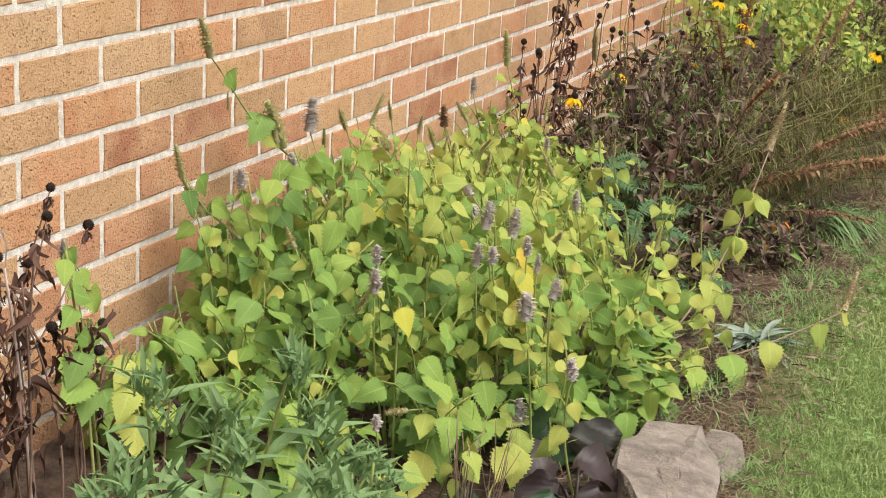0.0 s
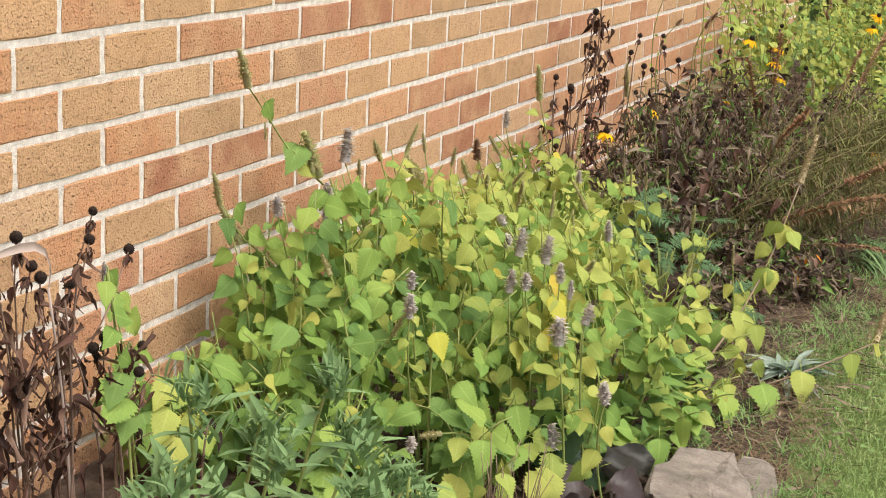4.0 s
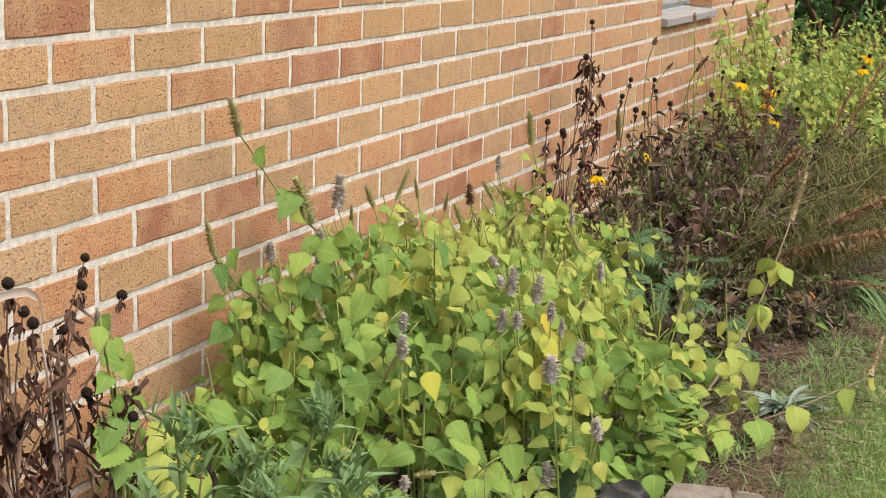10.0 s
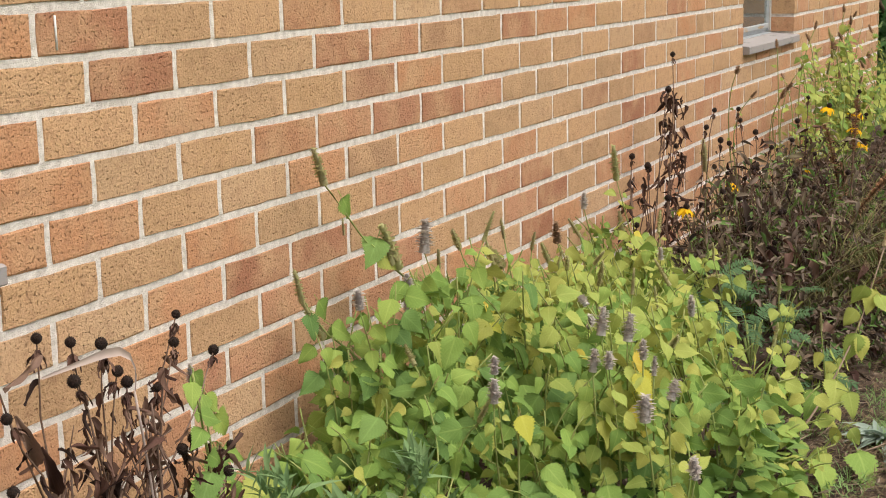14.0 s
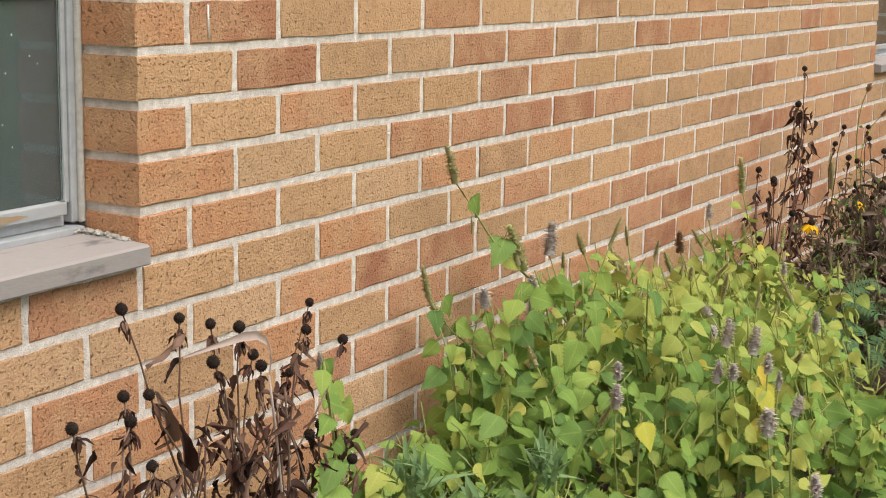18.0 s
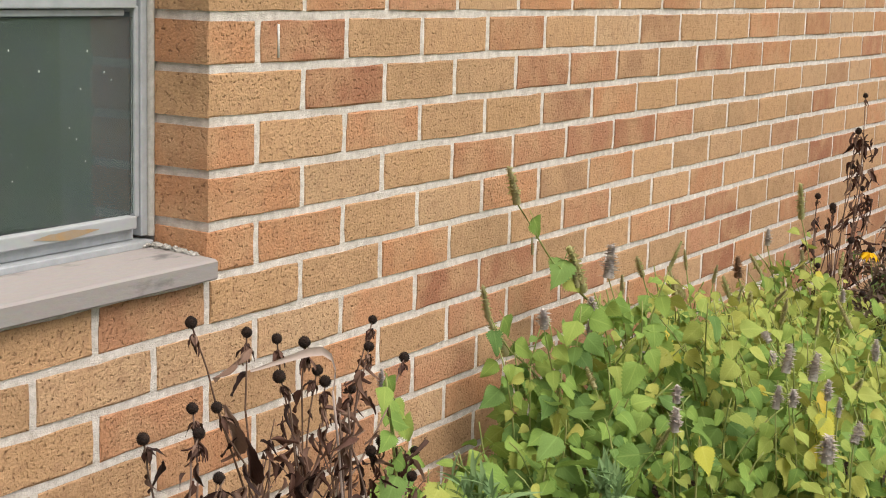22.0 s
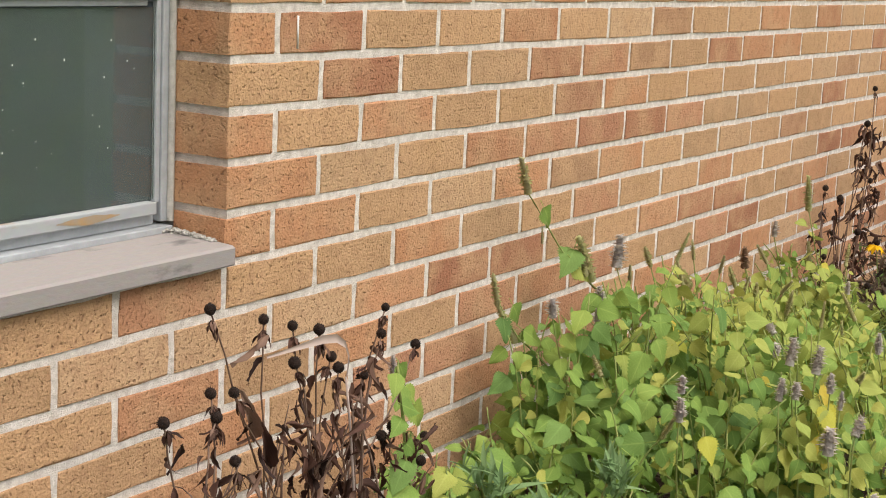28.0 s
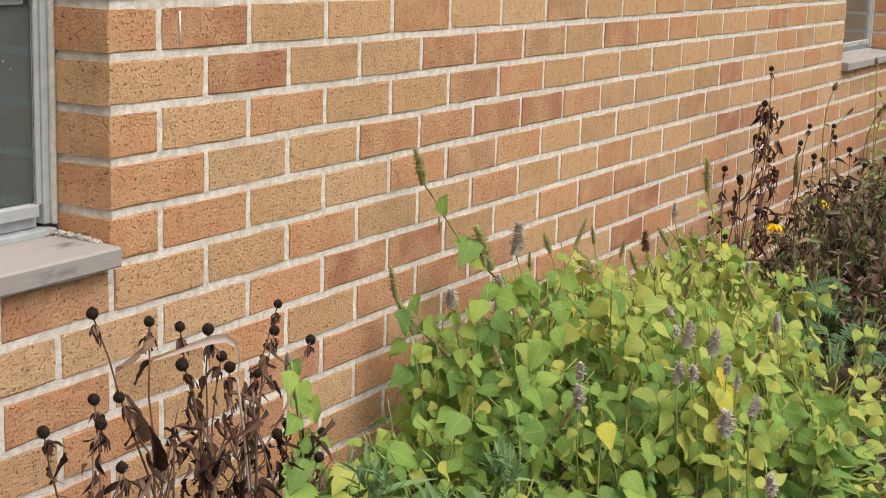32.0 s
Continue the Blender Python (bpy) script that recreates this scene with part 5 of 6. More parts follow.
def liatris(cx, cy, tips, label):
    """Dry blazing star: needle-leaved stems that lean out, with long rusty spikes."""
    plant = thing("blazing_star", (cx, cy, 0.02), label, "plant", "blazing stars")
    needles = Shape()
    for tip, part_len, thick in tips:
        pts = curve((cx + rnd(-0.06, 0.06), cy + rnd(-0.05, 0.05), 0.02), tip, 0, 16, (0, 0, 0.04))
        part("stem", Shape().tube([p - plant.location for p in pts], 0.0026, 0.0015, 5), DEADSTEM, plant)
        s = Shape()
        start = round(16 * (1 - part_len))
        for i in range(16 * 6):
            f = i / 6
            p = pts[min(15, int(f))].lerp(pts[min(15, int(f)) + 1], f - int(f)) - plant.location
            for _ in range(5 if f > start else 2):
                d = Vector((rnd(-1, 1), rnd(-1, 1), rnd(-1, 1))).normalized()
                ax = (pts[min(15, int(f)) + 1] - pts[min(15, int(f))]).normalized()
                d = (d - ax * d.dot(ax)).normalized() + ax * rnd(0.2, 0.8)
                if f > start:
                    s.leaf(aim(p, d), thick * rnd(0.8, 1.25), thick * 0.55, (0.4, 1, 0.6, 0.1), 0.4, 0.3, cross=1)
                else:
                    needles.leaf(aim(p, d), rnd(0.03, 0.07), 0.0022, (0.8, 1, 0.5, 0.1), 0.2, 0.5, cross=1)
        part("seed_spike", s, SPIKE_RUST, plant, "rusty brown seed spike")
    for k in range(9):
        tip = (cx + rnd(-0.05, 0.55), cy - rnd(0.2, 0.5), rnd(0.16, 0.36))
        pts = curve((cx + rnd(-0.08, 0.08), cy + rnd(-0.02, 0.12), 0.02), tip, 0, 14, (0, 0, rnd(0.03, 0.09)))
        needles.tube([p - plant.location for p in pts], 0.0018, 0.0008, 4)
        for i in range(70):
            f = rnd(2, 13.9)
            p = pts[int(f)].lerp(pts[int(f) + 1], f - int(f)) - plant.location
            ax = (pts[int(f) + 1] - pts[int(f)]).normalized()
            needles.leaf(aim(p, Vector((rnd(-0.4, 0.4), rnd(-0.4, 0.4), rnd(-1.4, -0.5))) + ax * 0.6), rnd(0.03, 0.065), 0.0026, (0.8, 1, 0.6, 0.2), 0.2, rnd(0.0, 0.5), cross=1)
    for k in range(5):
        tip = (cx + rnd(-0.25, 0.35), cy - rnd(0.0, 0.36), rnd(0.10, 0.40))
        pts = curve((cx + rnd(-0.08, 0.08), cy + rnd(-0.06, 0.06), 0.02), tip, 0, 8, (0, 0, 0.04))
        needles.tube([p - plant.location for p in pts], 0.0014, 0.0007, 3)
        for i in range(34):
            f = rnd(0.5, 7.9)
            p = pts[int(f)].lerp(pts[int(f) + 1], f - int(f)) - plant.location
            ax = (pts[int(f) + 1] - pts[int(f)]).normalized()
            d = Vector((rnd(-1, 1), rnd(-1, 1), rnd(-1, 1))) * 0.8 + ax
            needles.leaf(aim(p, d), rnd(0.04, 0.09), 0.0026, (0.8, 1, 0.5, 0.1), 0.2, 0.4, cross=1)
    tagged(part("needle_foliage", needles, OLIVE, plant), kind="stuff")


random.seed(32)
liatris(2.10, -0.56, [((2.34, -0.98, 0.30), 0.35, 0.014), ((2.30, -1.02, 0.22), 0.6, 0.018), ((2.15, -1.0, 0.10), 0.4, 0.009)], "blazing star with rusty spikes leaning over the lawn")
liatris(2.25, -0.72, [((2.80, -1.0, 0.125), 0.55, 0.022), ((2.6, -1.06, 0.19), 0.4, 0.012)], "blazing star with a thick rusty spike by the lawn")
liatris(2.65, -0.68, [((3.35, -1.08, 0.255), 0.6, 0.026), ((3.48, -1.07, 0.24), 0.6, 0.026), ((3.3, -1.10, 0.17), 0.4, 0.016), ((2.75, -1.30, 0.07), 0.5, 0.012), ((3.5, -1.12, 0.15), 0.4, 0.014)], "blazing star with several rusty spikes leaning out")
liatris(2.75, -0.55, [((2.98, -0.52, 0.50), 0.4, 0.014), ((2.47, -0.70, 0.37), 0.3, 0.011)], "upright dry blazing star among brown stems")
liatris(3.1, -0.72, [((3.6, -1.0, 0.28), 0.4, 0.014), ((3.4, -1.0, 0.32), 0.4, 0.014)], "blazing star with rusty spikes further along the bed")
liatris(2.9, -0.52, [((2.9, -0.446, 0.435), 0.8, 0.013), ((2.86, -0.50, 0.33), 0.5, 0.011)], "dark upright blazing star with a rusty seed column")
liatris(2.95, -0.62, [((3.6, -0.763, 0.509), 0.45, 0.013), ((3.35, -0.70, 0.44), 0.4, 0.012)], "tall blazing star leaning over the withered clump")
liatris(2.35, -0.5, [((2.4, -0.7, 0.36), 0.4, 0.012)], "upright dry blazing star among brown stems")

# ---- pale leafy perennials further along ----
def far_perennial(cx, cy, tips, label, size=0.040):
    """A tall leafy plant far along the bed: stems, small hanging leaves and spikes."""
    plant = thing("leafy_perennial", (cx, cy, 0.02), label, "plant", "pale perennials")
    foliage = {"pale": Shape(), "mid": Shape(), "deep": Shape()}
    for tip in tips:
        pts = curve((cx + rnd(-0.04, 0.04), cy + rnd(-0.04, 0.04), 0.02), tip, 0, 8, (rnd(-0.03, 0.03), rnd(-0.03, 0.03), 0.02))
        part("stem", Shape().tube([p - plant.location for p in pts], 0.0024, 0.0012, 4), STEM, plant)
        for k in range(34):
            f = rnd(1.2, 7.95)
            p = pts[int(f)].lerp(pts[int(f) + 1], f - int(f)) - plant.location
            n, ang = facing(), rnd(0, 6.3)
            d = Vector((math.cos(ang), math.sin(ang), rnd(-1.2, 0.3)))
            e = size * (1.25 - 0.08 * f) * rnd(0.5, 1.35)
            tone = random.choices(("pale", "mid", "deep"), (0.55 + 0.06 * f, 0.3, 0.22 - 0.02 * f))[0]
            foliage[tone].leaf(aim(p + Vector((math.cos(ang), math.sin(ang), 0)) * e * 0.4, d - n * d.dot(n), n), e, e * 0.62, HEART[::3][:-1] + (0.08, 0.01), rnd(-0.05, 0.2), rnd(0, 0.4), serr=0.07, cross=1)
        if random.random() < 0.5:
            put("flower_spike", random.choice(SPIKES[random.choice(("brown", "green"))]), plant, spin(pts[-1], pts[-1] - pts[-2], rnd(0, 6)), rnd(0.8, 1.2))
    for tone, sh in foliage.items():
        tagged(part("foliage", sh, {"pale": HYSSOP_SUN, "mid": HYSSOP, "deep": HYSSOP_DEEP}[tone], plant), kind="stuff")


random.seed(41)
for n in range(27):
    cx, cy = (4.5, 4.45, 3.9)[n % 3] + 2.0 * (n // 3) / 8 + rnd(-0.1, 0.1), (-0.22, -0.48, -0.74)[n % 3] + rnd(-0.08, 0.08)
    far_perennial(cx, cy, [(cx + rnd(-0.18, 0.18), min(-0.06, cy + rnd(-0.16, 0.16)), rnd(0.30, 0.56) * (1.0 if cx > 4.2 else 0.8) * (0.75 if cy < -0.6 else 1.0)) for _ in range(5)], "tall yellow-green leafy perennial beyond the dried flowers")

for tip in ((3.08, 0.58), (3.165, 0.50), (3.44, 0.495), (3.37, 0.48), (3.57, 0.55), (3.71, 0.51), (3.47, 0.63), (3.72, 0.64), (3.86, 0.67), (4.17, 0.58), (4.43, 0.60), (4.54, 0.70), (4.81, 0.67), (4.90, 0.50)):
    y = rnd(-0.24, -0.14)
    plant = thing("anise_hyssop", (tip[0] + rnd(-0.1, 0.25), y, 0.02), "tall slender hyssop stem with a brown seed spike", "plant", "tall hyssop stems")
    hyssop_stem(plant, plant.location, (tip[0], y, tip[1] - 0.02), "pale", 0.05 if tip[0] > 3.6 else 0.02, "brown", 0.35, 0.075, 0.06)
for cx, cy, h in ((3.80, -0.62, 0.24), (4.0, -0.68, 0.30), (4.2, -0.5, 0.34), (4.3, -0.74, 0.30)):
    far_perennial(cx, cy, [(cx + rnd(-0.16, 0.16), cy + rnd(-0.12, 0.12), h * rnd(0.7, 1.1)) for _ in range(4)], "low leafy perennial between withered stalks")
for cx, cy, h in ((4.12, -0.2, 0.58), (4.35, -0.18, 0.56), (4.6, -0.2, 0.58), (4.85, -0.16, 0.58)):
    far_perennial(cx, cy, [(cx + rnd(-0.12, 0.12), cy + rnd(-0.05, 0.08), h * rnd(0.75, 1.1)) for _ in range(4)], "tall yellow-green leafy perennial against the far wall", 0.044)

# ---- grey-green aster close to the path of the camera ----
random.seed(51)
LANCES = leaf_set("leaf", BLUEGREEN, 6, LANCE, width=0.19, fold=(0.1, 0.4), droop=(0.0, 0.6), serr=0.0, wave=0.02)
BUD = Shape()
for k in range(16):
    a = rnd(0, 6.3)
    BUD.leaf(aim((rnd(-0.006, 0.006), rnd(-0.006, 0.006), rnd(-0.01, 0.01)), (math.cos(a), math.sin(a), rnd(0.2, 2.0))), rnd(0.012, 0.024), 0.004, LANCE, 0.3, 0.2, cross=1)
BUD = BUD.mesh("flower_bud", BLUEGREEN)


def aster(cx, cy, tips, scale=1.0):
    plant = thing("aster", (cx, cy, 0.02), "grey-green aster in bud with narrow pointed leaves", "plant", "asters")
    for tip in tips:
        pts = curve((cx + rnd(-0.02, 0.02), cy + rnd(-0.02, 0.02), 0.02), tip, 0, 10, (rnd(-0.02, 0.02), rnd(-0.02, 0.02), 0))
        part("stem", Shape().tube([p - plant.location for p in pts], 0.0032, 0.0016), STEM, plant)
        for i in range(19):
            u = 0.15 + 0.85 * i / 19
            p = pts[int(u * 9.99)].lerp(pts[int(u * 9.99) + 1], u * 9.99 - int(u * 9.99))
            a = i * 2.4
            put("leaf", random.choice(LANCES), plant, aim(p, (math.cos(a), math.sin(a), rnd(-0.1, 0.7))), scale * (0.10 - 0.055 * u * u) * rnd(0.85, 1.15))
        for k in range(5):
            put("flower_bud", BUD, plant, spin(pts[-1] + Vector((rnd(-0.02, 0.02), rnd(-0.02, 0.02), rnd(-0.03, 0.012))), (rnd(-0.5, 0.5), rnd(-0.5, 0.5), 1)), scale * rnd(0.8, 1.3))["kind"] = "stuff"


aster(-0.20, -0.60, [(-0.29, -0.65, 0.43), (-0.15, -0.65, 0.43), (-0.22, -0.73, 0.38), (-0.10, -0.66, 0.36)], 1.15)
aster(-0.36, -0.62, [(-0.40, -0.64, 0.49), (-0.47, -0.68, 0.45), (-0.36, -0.70, 0.43)], 1.15)
aster(-0.06, -0.64, [(-0.10, -0.72, 0.32), (-0.01, -0.68, 0.27), (0.04, -0.66, 0.22)], 1.0)

aster(-0.30, -0.74, [(-0.34, -0.78, 0.40), (-0.26, -0.80, 0.34), (-0.40, -0.76, 0.36), (-0.2, -0.78, 0.29)], 1.1)
aster(-0.50, -0.70, [(-0.54, -0.70, 0.46), (-0.50, -0.76, 0.38)], 1.1)

# ---- dark leathery leaves by the stones ----
random.seed(61)
ROUND = (0.2, 0.55, 0.78, 0.92, 0.99, 1.0, 0.97, 0.9, 0.77, 0.56, 0.3, 0.04)
BERG = leaf_set("leaf", LEATHER, 7, ROUND, width=0.8, fold=(-0.1, 0.3), droop=(0.1, 0.8), serr=0.03, wave=0.22, cross=3, twist=(-0.8, 0.8))
BERG_GREEN = leaf_set("leaf", LEATHER_GREEN, 5, ROUND, width=0.95, fold=(0.0, 0.2), droop=(0.1, 0.5), serr=0.04, wave=0.12, cross=3)
def bergenia(cx, cy, leaves, label):
    """Low rosette of large leathery leaves on short stalks: stalk end, tip, green or not."""
    plant = thing("bergenia", (cx, cy, 0.02), label, "plant", "bergenias")
    for a, b2, green in leaves:
        a, b2 = Vector(a), Vector(b2)
        part("stalk", Shape().tube([(0, 0, 0), (a - plant.location) * 0.6 + Vector((0, 0, 0.008)), a - plant.location], 0.0032, 0.0026), LEATHER, plant)
        put("leaf", random.choice(BERG_GREEN if green else BERG), plant, aim(a, b2 - a, (-0.6 + rnd(-0.15, 0.15), -0.25 + rnd(-0.15, 0.15), 0.75)), (b2 - a).length)


bergenia(0.63, -0.69, [((0.660, -0.668, 0.125), (0.580, -0.628, 0.078), 1), ((0.627, -0.730, 0.082), (0.700, -0.795, 0.068), 0), ((0.664, -0.715, 0.075), (0.595, -0.702, 0.045), 1), ((0.70, -0.66, 0.07), (0.72, -0.59, 0.05), 0), ((0.62, -0.69, 0.06), (0.545, -0.700, 0.04), 0)], "low bergenia with a broad dark green leaf and a purple one")
bergenia(0.49, -0.78, [((0.524, -0.773, 0.075), (0.600, -0.832, 0.058), 0), ((0.445, -0.845, 0.075), (0.395, -0.930, 0.052), 0), ((0.431, -0.835, 0.062), (0.345, -0.843, 0.035), 0), ((0.449, -0.76, 0.065), (0.365, -0.780, 0.035), 1), ((0.50, -0.75, 0.06), (0.43, -0.72, 0.04), 0), ((0.50, -0.81, 0.065), (0.43, -0.815, 0.045), 0)], "low bergenia with large dark leathery leaves turning purple")
bergenia(0.37, -0.77, [((0.357, -0.736, 0.07), (0.280, -0.700, 0.042), 1), ((0.400, -0.742, 0.07), (0.330, -0.758, 0.040), 1), ((0.37, -0.79, 0.06), (0.30, -0.80, 0.035), 0), ((0.379, -0.87, 0.06), (0.325, -0.925, 0.038), 1), ((0.34, -0.77, 0.05), (0.27, -0.77, 0.03), 0), ((0.36, -0.83, 0.05), (0.29, -0.86, 0.03), 0)], "low bergenia with dark green and brown leathery leaves")
bergenia(0.30, -0.70, [((0.30, -0.68, 0.07), (0.235, -0.66, 0.04), 1), ((0.29, -0.72, 0.06), (0.22, -0.73, 0.035), 0), ((0.27, -0.75, 0.06), (0.21, -0.79, 0.035), 1), ((0.42, -0.65, 0.06), (0.372, -0.64, 0.035), 1)], "low bergenia with weathered leathery leaves at the edge")
for cx, cy in ((0.40, -0.64), (0.44, -0.67), (0.36, -0.66)):
    plant = thing("dry_grass_tuft", (cx, cy, 0.02), "sparse upright tuft of straw-coloured dry stalks", "plant", "dry stalks")
    for k in range(9):
        tip = Vector((rnd(-0.03, 0.05), rnd(-0.03, 0.03), rnd(0.07, 0.16)))
        part("stem", Shape().tube(curve((rnd(-0.012, 0.012), rnd(-0.012, 0.012), 0), tip, 0, 4, (rnd(-0.01, 0.01), 0, 0)), 0.0011, 0.0006, 4), STRAW if k % 3 else TANSTEM, plant)


# ---- ferny tansy behind the mound ----
def pinnate():
    s = Shape()
    s.tube(curve((-0.3, 0, 0), (1, 0, -0.12), 0.05, 8), 0.010, 0.004, 4)
    for k in range(11):
        u = 0.08 + 0.9 * k / 11
        p = Vector((u, 0, 0.05 * 4 * u * (1 - u) - 0.12 * u))
        for side in (1, -1):
            s.leaf(aim(p, (0.55, side, rnd(-0.25, 0.1))), 0.34 * (1.05 - 0.75 * abs(u - 0.35)), 0.075, LANCE, 0.2, rnd(0.1, 0.4), serr=0.15, cross=1)
    return s.mesh("leaf", FERN)


FERNS = [pinnate() for _ in range(4)]
random.seed(63)
for cx, cy, z, n in ((1.95, -0.36, 0.17, 12), (1.78, -0.52, 0.12, 12), (2.08, -0.52, 0.12, 9), (1.6, -0.66, 0.08, 9)):
    plant = thing("tansy", (cx, cy, 0.02), "dark green tansy with ferny divided leaves", "plant", "tansies")
    for k in range(n):
        a = k * 2.4
        d = Vector((math.cos(a), math.sin(a) - 0.2, rnd(-0.2, 0.5)))
        p = Vector((cx, cy, z * rnd(0.5, 1.1))) + d * 0.02
        part("stalk", Shape().tube([(0, 0, 0), p - plant.location], 0.002, 0.0015, 4), STEM, plant)
        put("leaf", random.choice(FERNS), plant, aim(p + d.normalized() * 0.025, d, (-0.3, -0.4, 1)), rnd(0.07, 0.11))

# ---- silvery and grass-like tufts at the edge ----
SILVERS = leaf_set("leaf", SILVER, 5, OVAL, width=0.19, fold=(0.3, 0.7), droop=(0.1, 0.9), serr=0.0, wave=0.12, twist=(-0.8, 0.8))


def tuft(name, cx, cy, n, size, meshes, label, cat, up=(0.3, 1.5)):
    plant = thing(name, (cx, cy, 0.01), label, cat)
    for k in range(n):
        a = k * 2.4 + rnd(-0.3, 0.3)
        put("leaf", random.choice(meshes), plant, aim((cx + rnd(-0.015, 0.015), cy + rnd(-0.015, 0.015), 0.02), (math.cos(a), math.sin(a), rnd(*up))), size * rnd(0.7, 1.15))


random.seed(62)
tuft("lambs_ear", 1.36, -0.875, 46, 0.084, SILVERS, "small tuft of silvery felted leaves at the bed's edge", "plant")
NEEDLES = leaf_set("leaf", BLUEGREEN, 5, LANCE, width=0.035, fold=(0.2, 0.5), droop=(0.4, 1.1), serr=0.0)
pinks = thing("pink_tuft", (2.30, -0.90, 0.02), "grey-green grassy tuft of pinks drooping to the lawn", "plant")
for k in range(80):
    a = rnd(-2.6, 0.3)
    put("leaf", random.choice(NEEDLES), pinks, aim((2.30 + rnd(-0.04, 0.04), -0.90 + rnd(-0.02, 0.04), rnd(0.03, 0.09)), (math.cos(a), math.sin(a), rnd(-0.1, 0.6))), rnd(0.10, 0.19))
WEED = leaf_set("leaf", CLOVER, 4, OVAL, width=0.5, droop=(0.2, 0.6), serr=0.05)
tuft("broadleaf_weed", 0.57, -1.24, 26, 0.042, WEED, "green broad-leaved weed in the lawn", "plant", (0.05, 0.6))

# ---- mulch, lawn grass and clover ----
random.seed(71)
mulch = {"straw": Shape(), "dark": Shape(), "thatch": Shape(), "sprig": Shape()}
for k in range(12000):
    x, y = rnd(-0.5, 4.5), rnd(EDGE - 0.05, -0.1)
    if random.random() > 0.35 + 0.65 * (y < -0.6):
        continue
    a = rnd(0, 6.3)
    s = mulch["straw" if random.random() < (0.4 if 1.0 < x < 2.5 and y < -0.6 else 0.3) else "dark"]
    s.leaf(aim((x, y, 0.022 + rnd(0, 0.010)), (math.cos(a), math.sin(a), rnd(-0.15, 0.3)), roll=rnd(-1, 1)), rnd(0.012, 0.045), rnd(0.0012, 0.005), (0.5, 1.0, 0.6, 0.1), 0.3, rnd(-0.2, 0.3), cross=1, twist=rnd(-1, 1))
for k in range(16000):
    x = 0.35 + 2.95 * random.random() ** 1.2
    y = EDGE + 0.085 * math.exp(-((x - 1.35) / 0.45) ** 2) + rnd(-0.07, 0.0) + abs(random.gauss(0, 0.16))
    a = rnd(0, 6.3)
    green = random.random() < (0.75 if noise.noise(Vector((x * 6, y * 6, 4))) > 0.05 else 0.08)
    if y < -0.3:
        mulch["sprig" if green else "thatch"].leaf(aim((x, y, 0.018 + rnd(0, 0.014)), (math.cos(a), math.sin(a), rnd(0.2, 1.4) if green else rnd(-0.1, 0.5))), rnd(0.01, 0.032), rnd(0.001, 0.0026), (0.7, 1.0, 0.2), 0.3, rnd(-0.2, 0.5), cross=1)
tagged(part("brown_thatch", mulch["thatch"], THATCH), "reddish-brown dead thatch along the lawn's edge", "thatch", kind="stuff")
tagged(part("green_sprigs", mulch["sprig"], CLOVER), "short green sprigs sprouting at the bed's edge", "weeds", kind="stuff")
tagged(part("dry_litter", mulch["straw"], STRAW), "straw-coloured dry needles and stalks on the soil", "litter", kind="stuff")
tagged(part("leaf_litter", mulch["dark"], DRY), "dark dead leaf litter on the soil", "litter", kind="stuff")


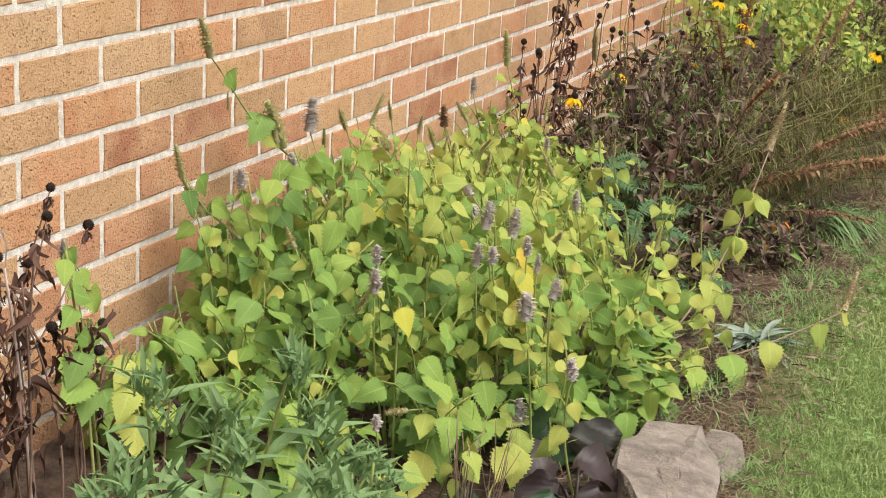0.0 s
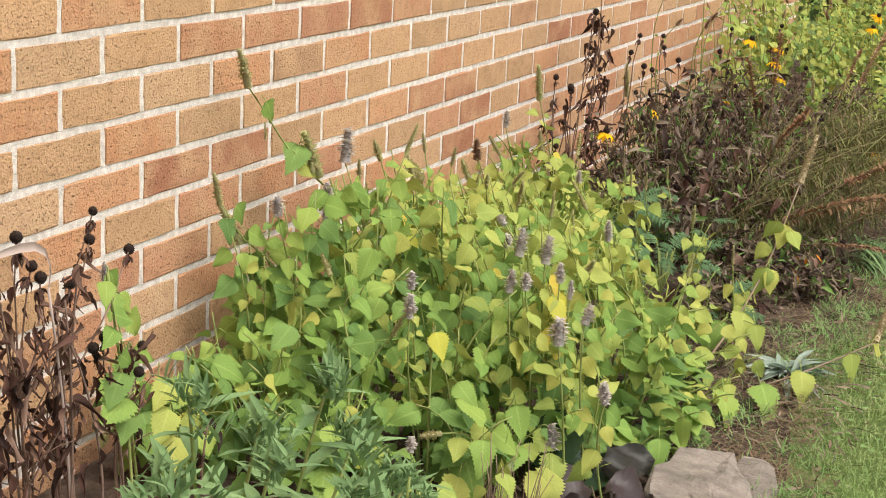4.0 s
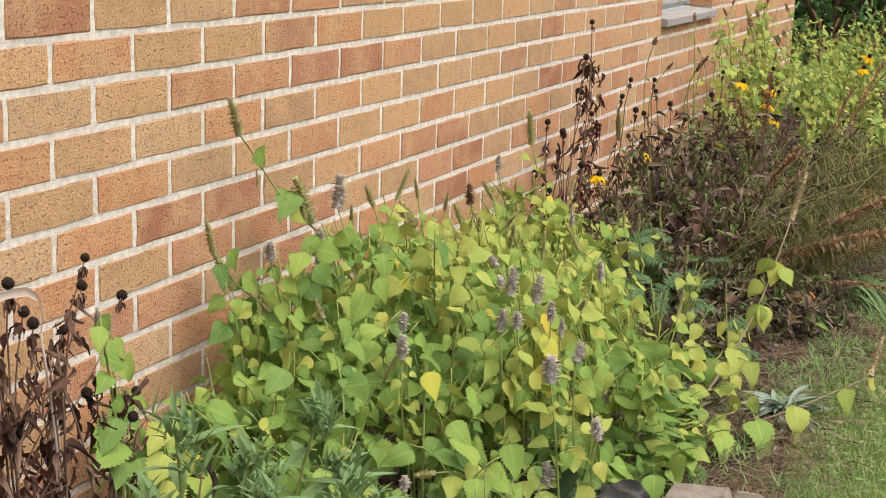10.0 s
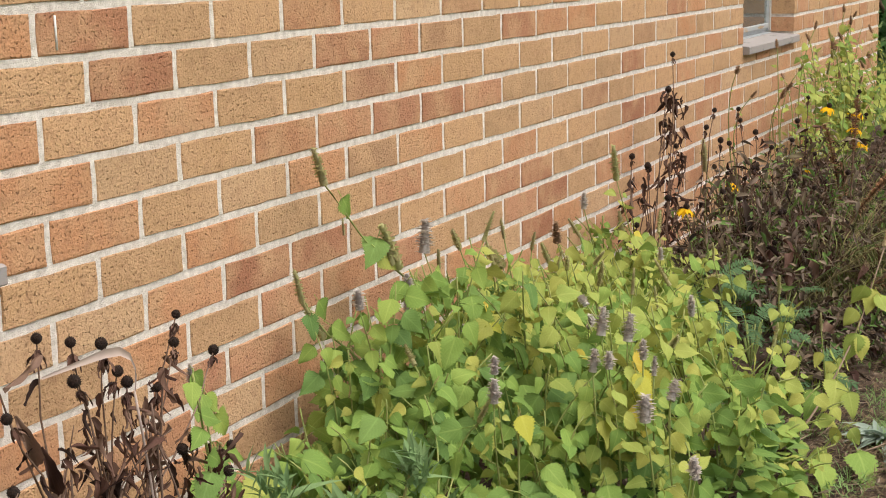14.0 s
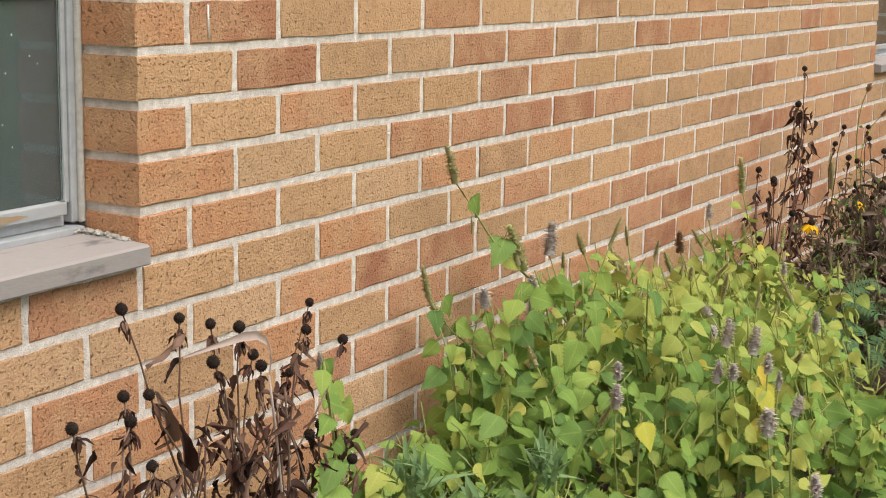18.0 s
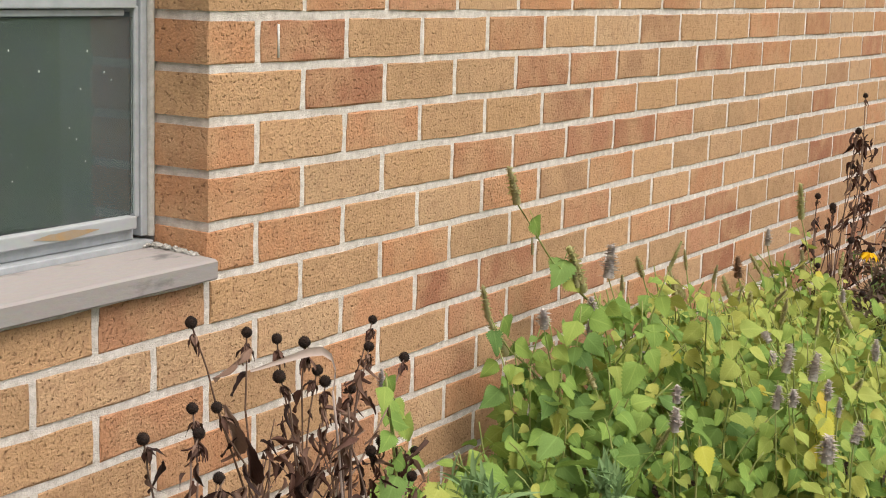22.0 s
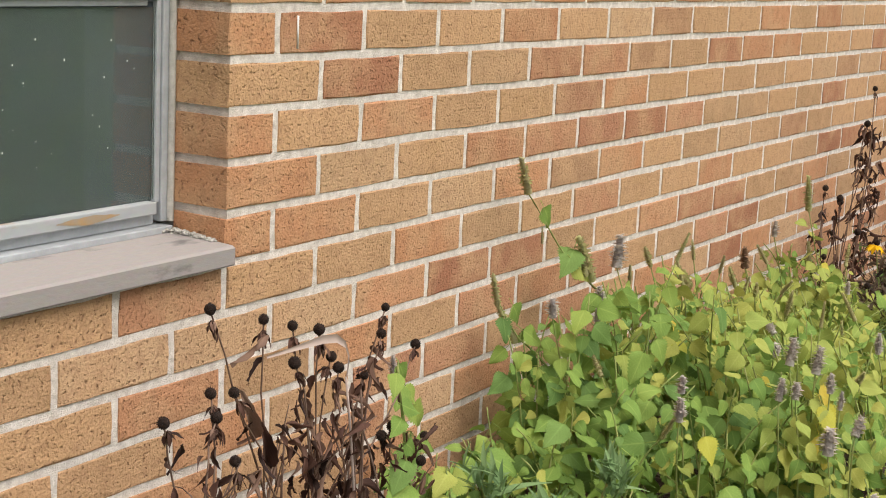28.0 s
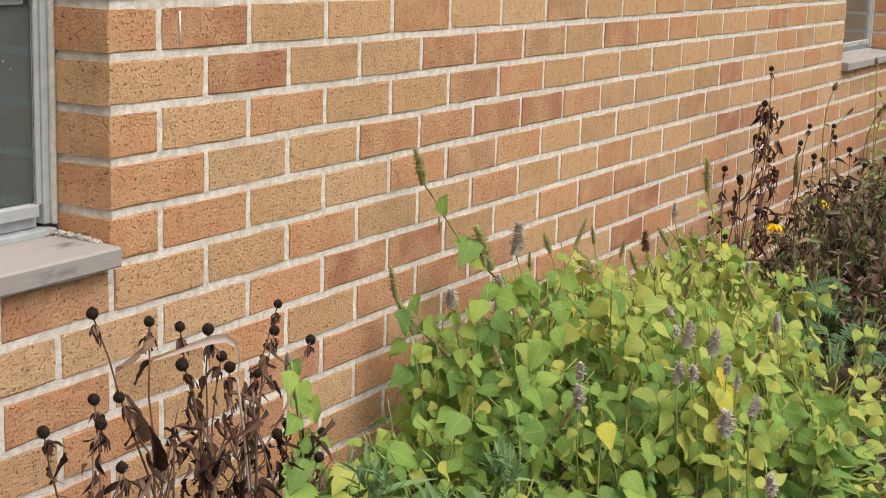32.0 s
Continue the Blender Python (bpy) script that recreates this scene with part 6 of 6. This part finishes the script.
def grass(count, seed, x_lo, x_hi, power):
    r = np.random.default_rng(seed)
    x = x_lo + (x_hi - x_lo) * r.random(count) ** power
    y = -1.0 + 0.085 * np.exp(-((x - 1.35) / 0.45) ** 2) - (0.8 + 0.45 * x) * r.random(count) * r.uniform(0.75, 1.15, count)
    y += 0.025 * np.sin(x * 5) + 0.02 * np.sin(x * 13) + np.where(r.random(count) < 0.05, r.random(count) ** 2 * 0.16, 0)
    far = np.clip((x + 1.4) / 3.0, 0.5, 4.0)
    h, w = r.uniform(0.012, 0.032, count) * far ** 0.3, 0.00115 * far ** 0.85 * r.uniform(0.6, 1.4, count)
    a, lean = r.uniform(0, 6.283, count), r.uniform(0.2, 1.3, count)
    dx, dy = np.cos(a), np.sin(a)
    v = np.zeros((count, 5, 3))
    for k, (u, s, hh) in enumerate(((0, -1, 0), (0, 1, 0), (0.35, 1, 0.6), (0.35, -1, 0.6), (1, 0, 1))):
        v[:, k, 0] = x + dx * lean * h * u - dy * s * w
        v[:, k, 1] = y + dy * lean * h * u + dx * s * w
        v[:, k, 2] = hh * h * (1 - 0.35 * lean * u)
    me = bpy.data.meshes.new("grass")
    i = np.arange(count)[:, None] * 5
    me.from_pydata(v.reshape(-1, 3).tolist(), [], (i + [0, 1, 2, 3]).tolist() + (i + [3, 2, 4]).tolist())
    me.uv_layers.new(name="UVMap")
    me.materials.append(GRASS)
    me.update()
    return me


tagged(new("lawn_grass", grass(150000, 5, 0.1, 9.0, 1.5)), "short green lawn grass beside the bed", "grass", kind="stuff")
cl = Shape()
for k in range(1500):
    x = 0.2 + 4.0 * random.random() ** 1.5
    y = -0.98 - (0.45 + 0.35 * x) * random.random()
    if noise.noise(Vector((x * 3, y * 3, 8))) < -0.05:
        continue
    z, a0 = rnd(0.015, 0.032), rnd(0, 6.3)
    for j in range(3):
        a = a0 + j * 2.094
        cl.leaf(aim((x, y, z), (math.cos(a), math.sin(a), 0.15)), rnd(0.005, 0.008), 0.0065, (0.2, 0.9, 1.0, 0.5), 0.2, 0.1, cross=1)
tagged(part("clover", cl, CLOVER), "white clover leaves growing through the lawn", "clover", kind="stuff")

# ---- dark shrubs far behind the house corner ----
random.seed(81)
# the last three are added in place of shade on the far lawn
for cx, cy, r in ((11.0, 1.5, 1.2), (12.5, 0.2, 1.1), (12.0, 3.2, 1.4), (14.0, 1.8, 1.5), (9.9, 0.3, 0.8), (10.3, -0.9, 0.8), (11.5, -1.7, 1.0)):
    plant = thing("garden_shrub", (cx, cy, 0.0), "dark green rounded shrub in the distance, partly standing for shaded lawn", "shrub", "distant shrubs")
    trunk, crown = Shape(), Shape()
    for k in range(7):
        a = k * 0.9
        trunk.tube(curve((0, 0, 0), (0.7 * r * math.cos(a), 0.7 * r * math.sin(a), r * 1.1), 0, 5, (0, 0, 0.1)), 0.03, 0.01)
    for k in range(2200):
        z, a = rnd(0, 1), rnd(0, 6.3)
        q = r * math.sqrt(1 - (z * 0.9) ** 2) * rnd(0.6, 1.05) * (1 + 0.2 * noise.noise(Vector((a * 2, z * 5, cx))))
        crown.leaf(aim((q * math.cos(a), q * math.sin(a), 0.05 + 1.5 * r * z), (math.cos(a + rnd(-1, 1)), math.sin(a + rnd(-1, 1)), rnd(-0.6, 0.5))), rnd(0.06, 0.12), 0.06, (0.3, 1, 0.6, 0.05), 0.2, 0.3, cross=1)
    part("branches", trunk, DEADSTEM, plant)
    part("crown", crown, SHRUB, plant)
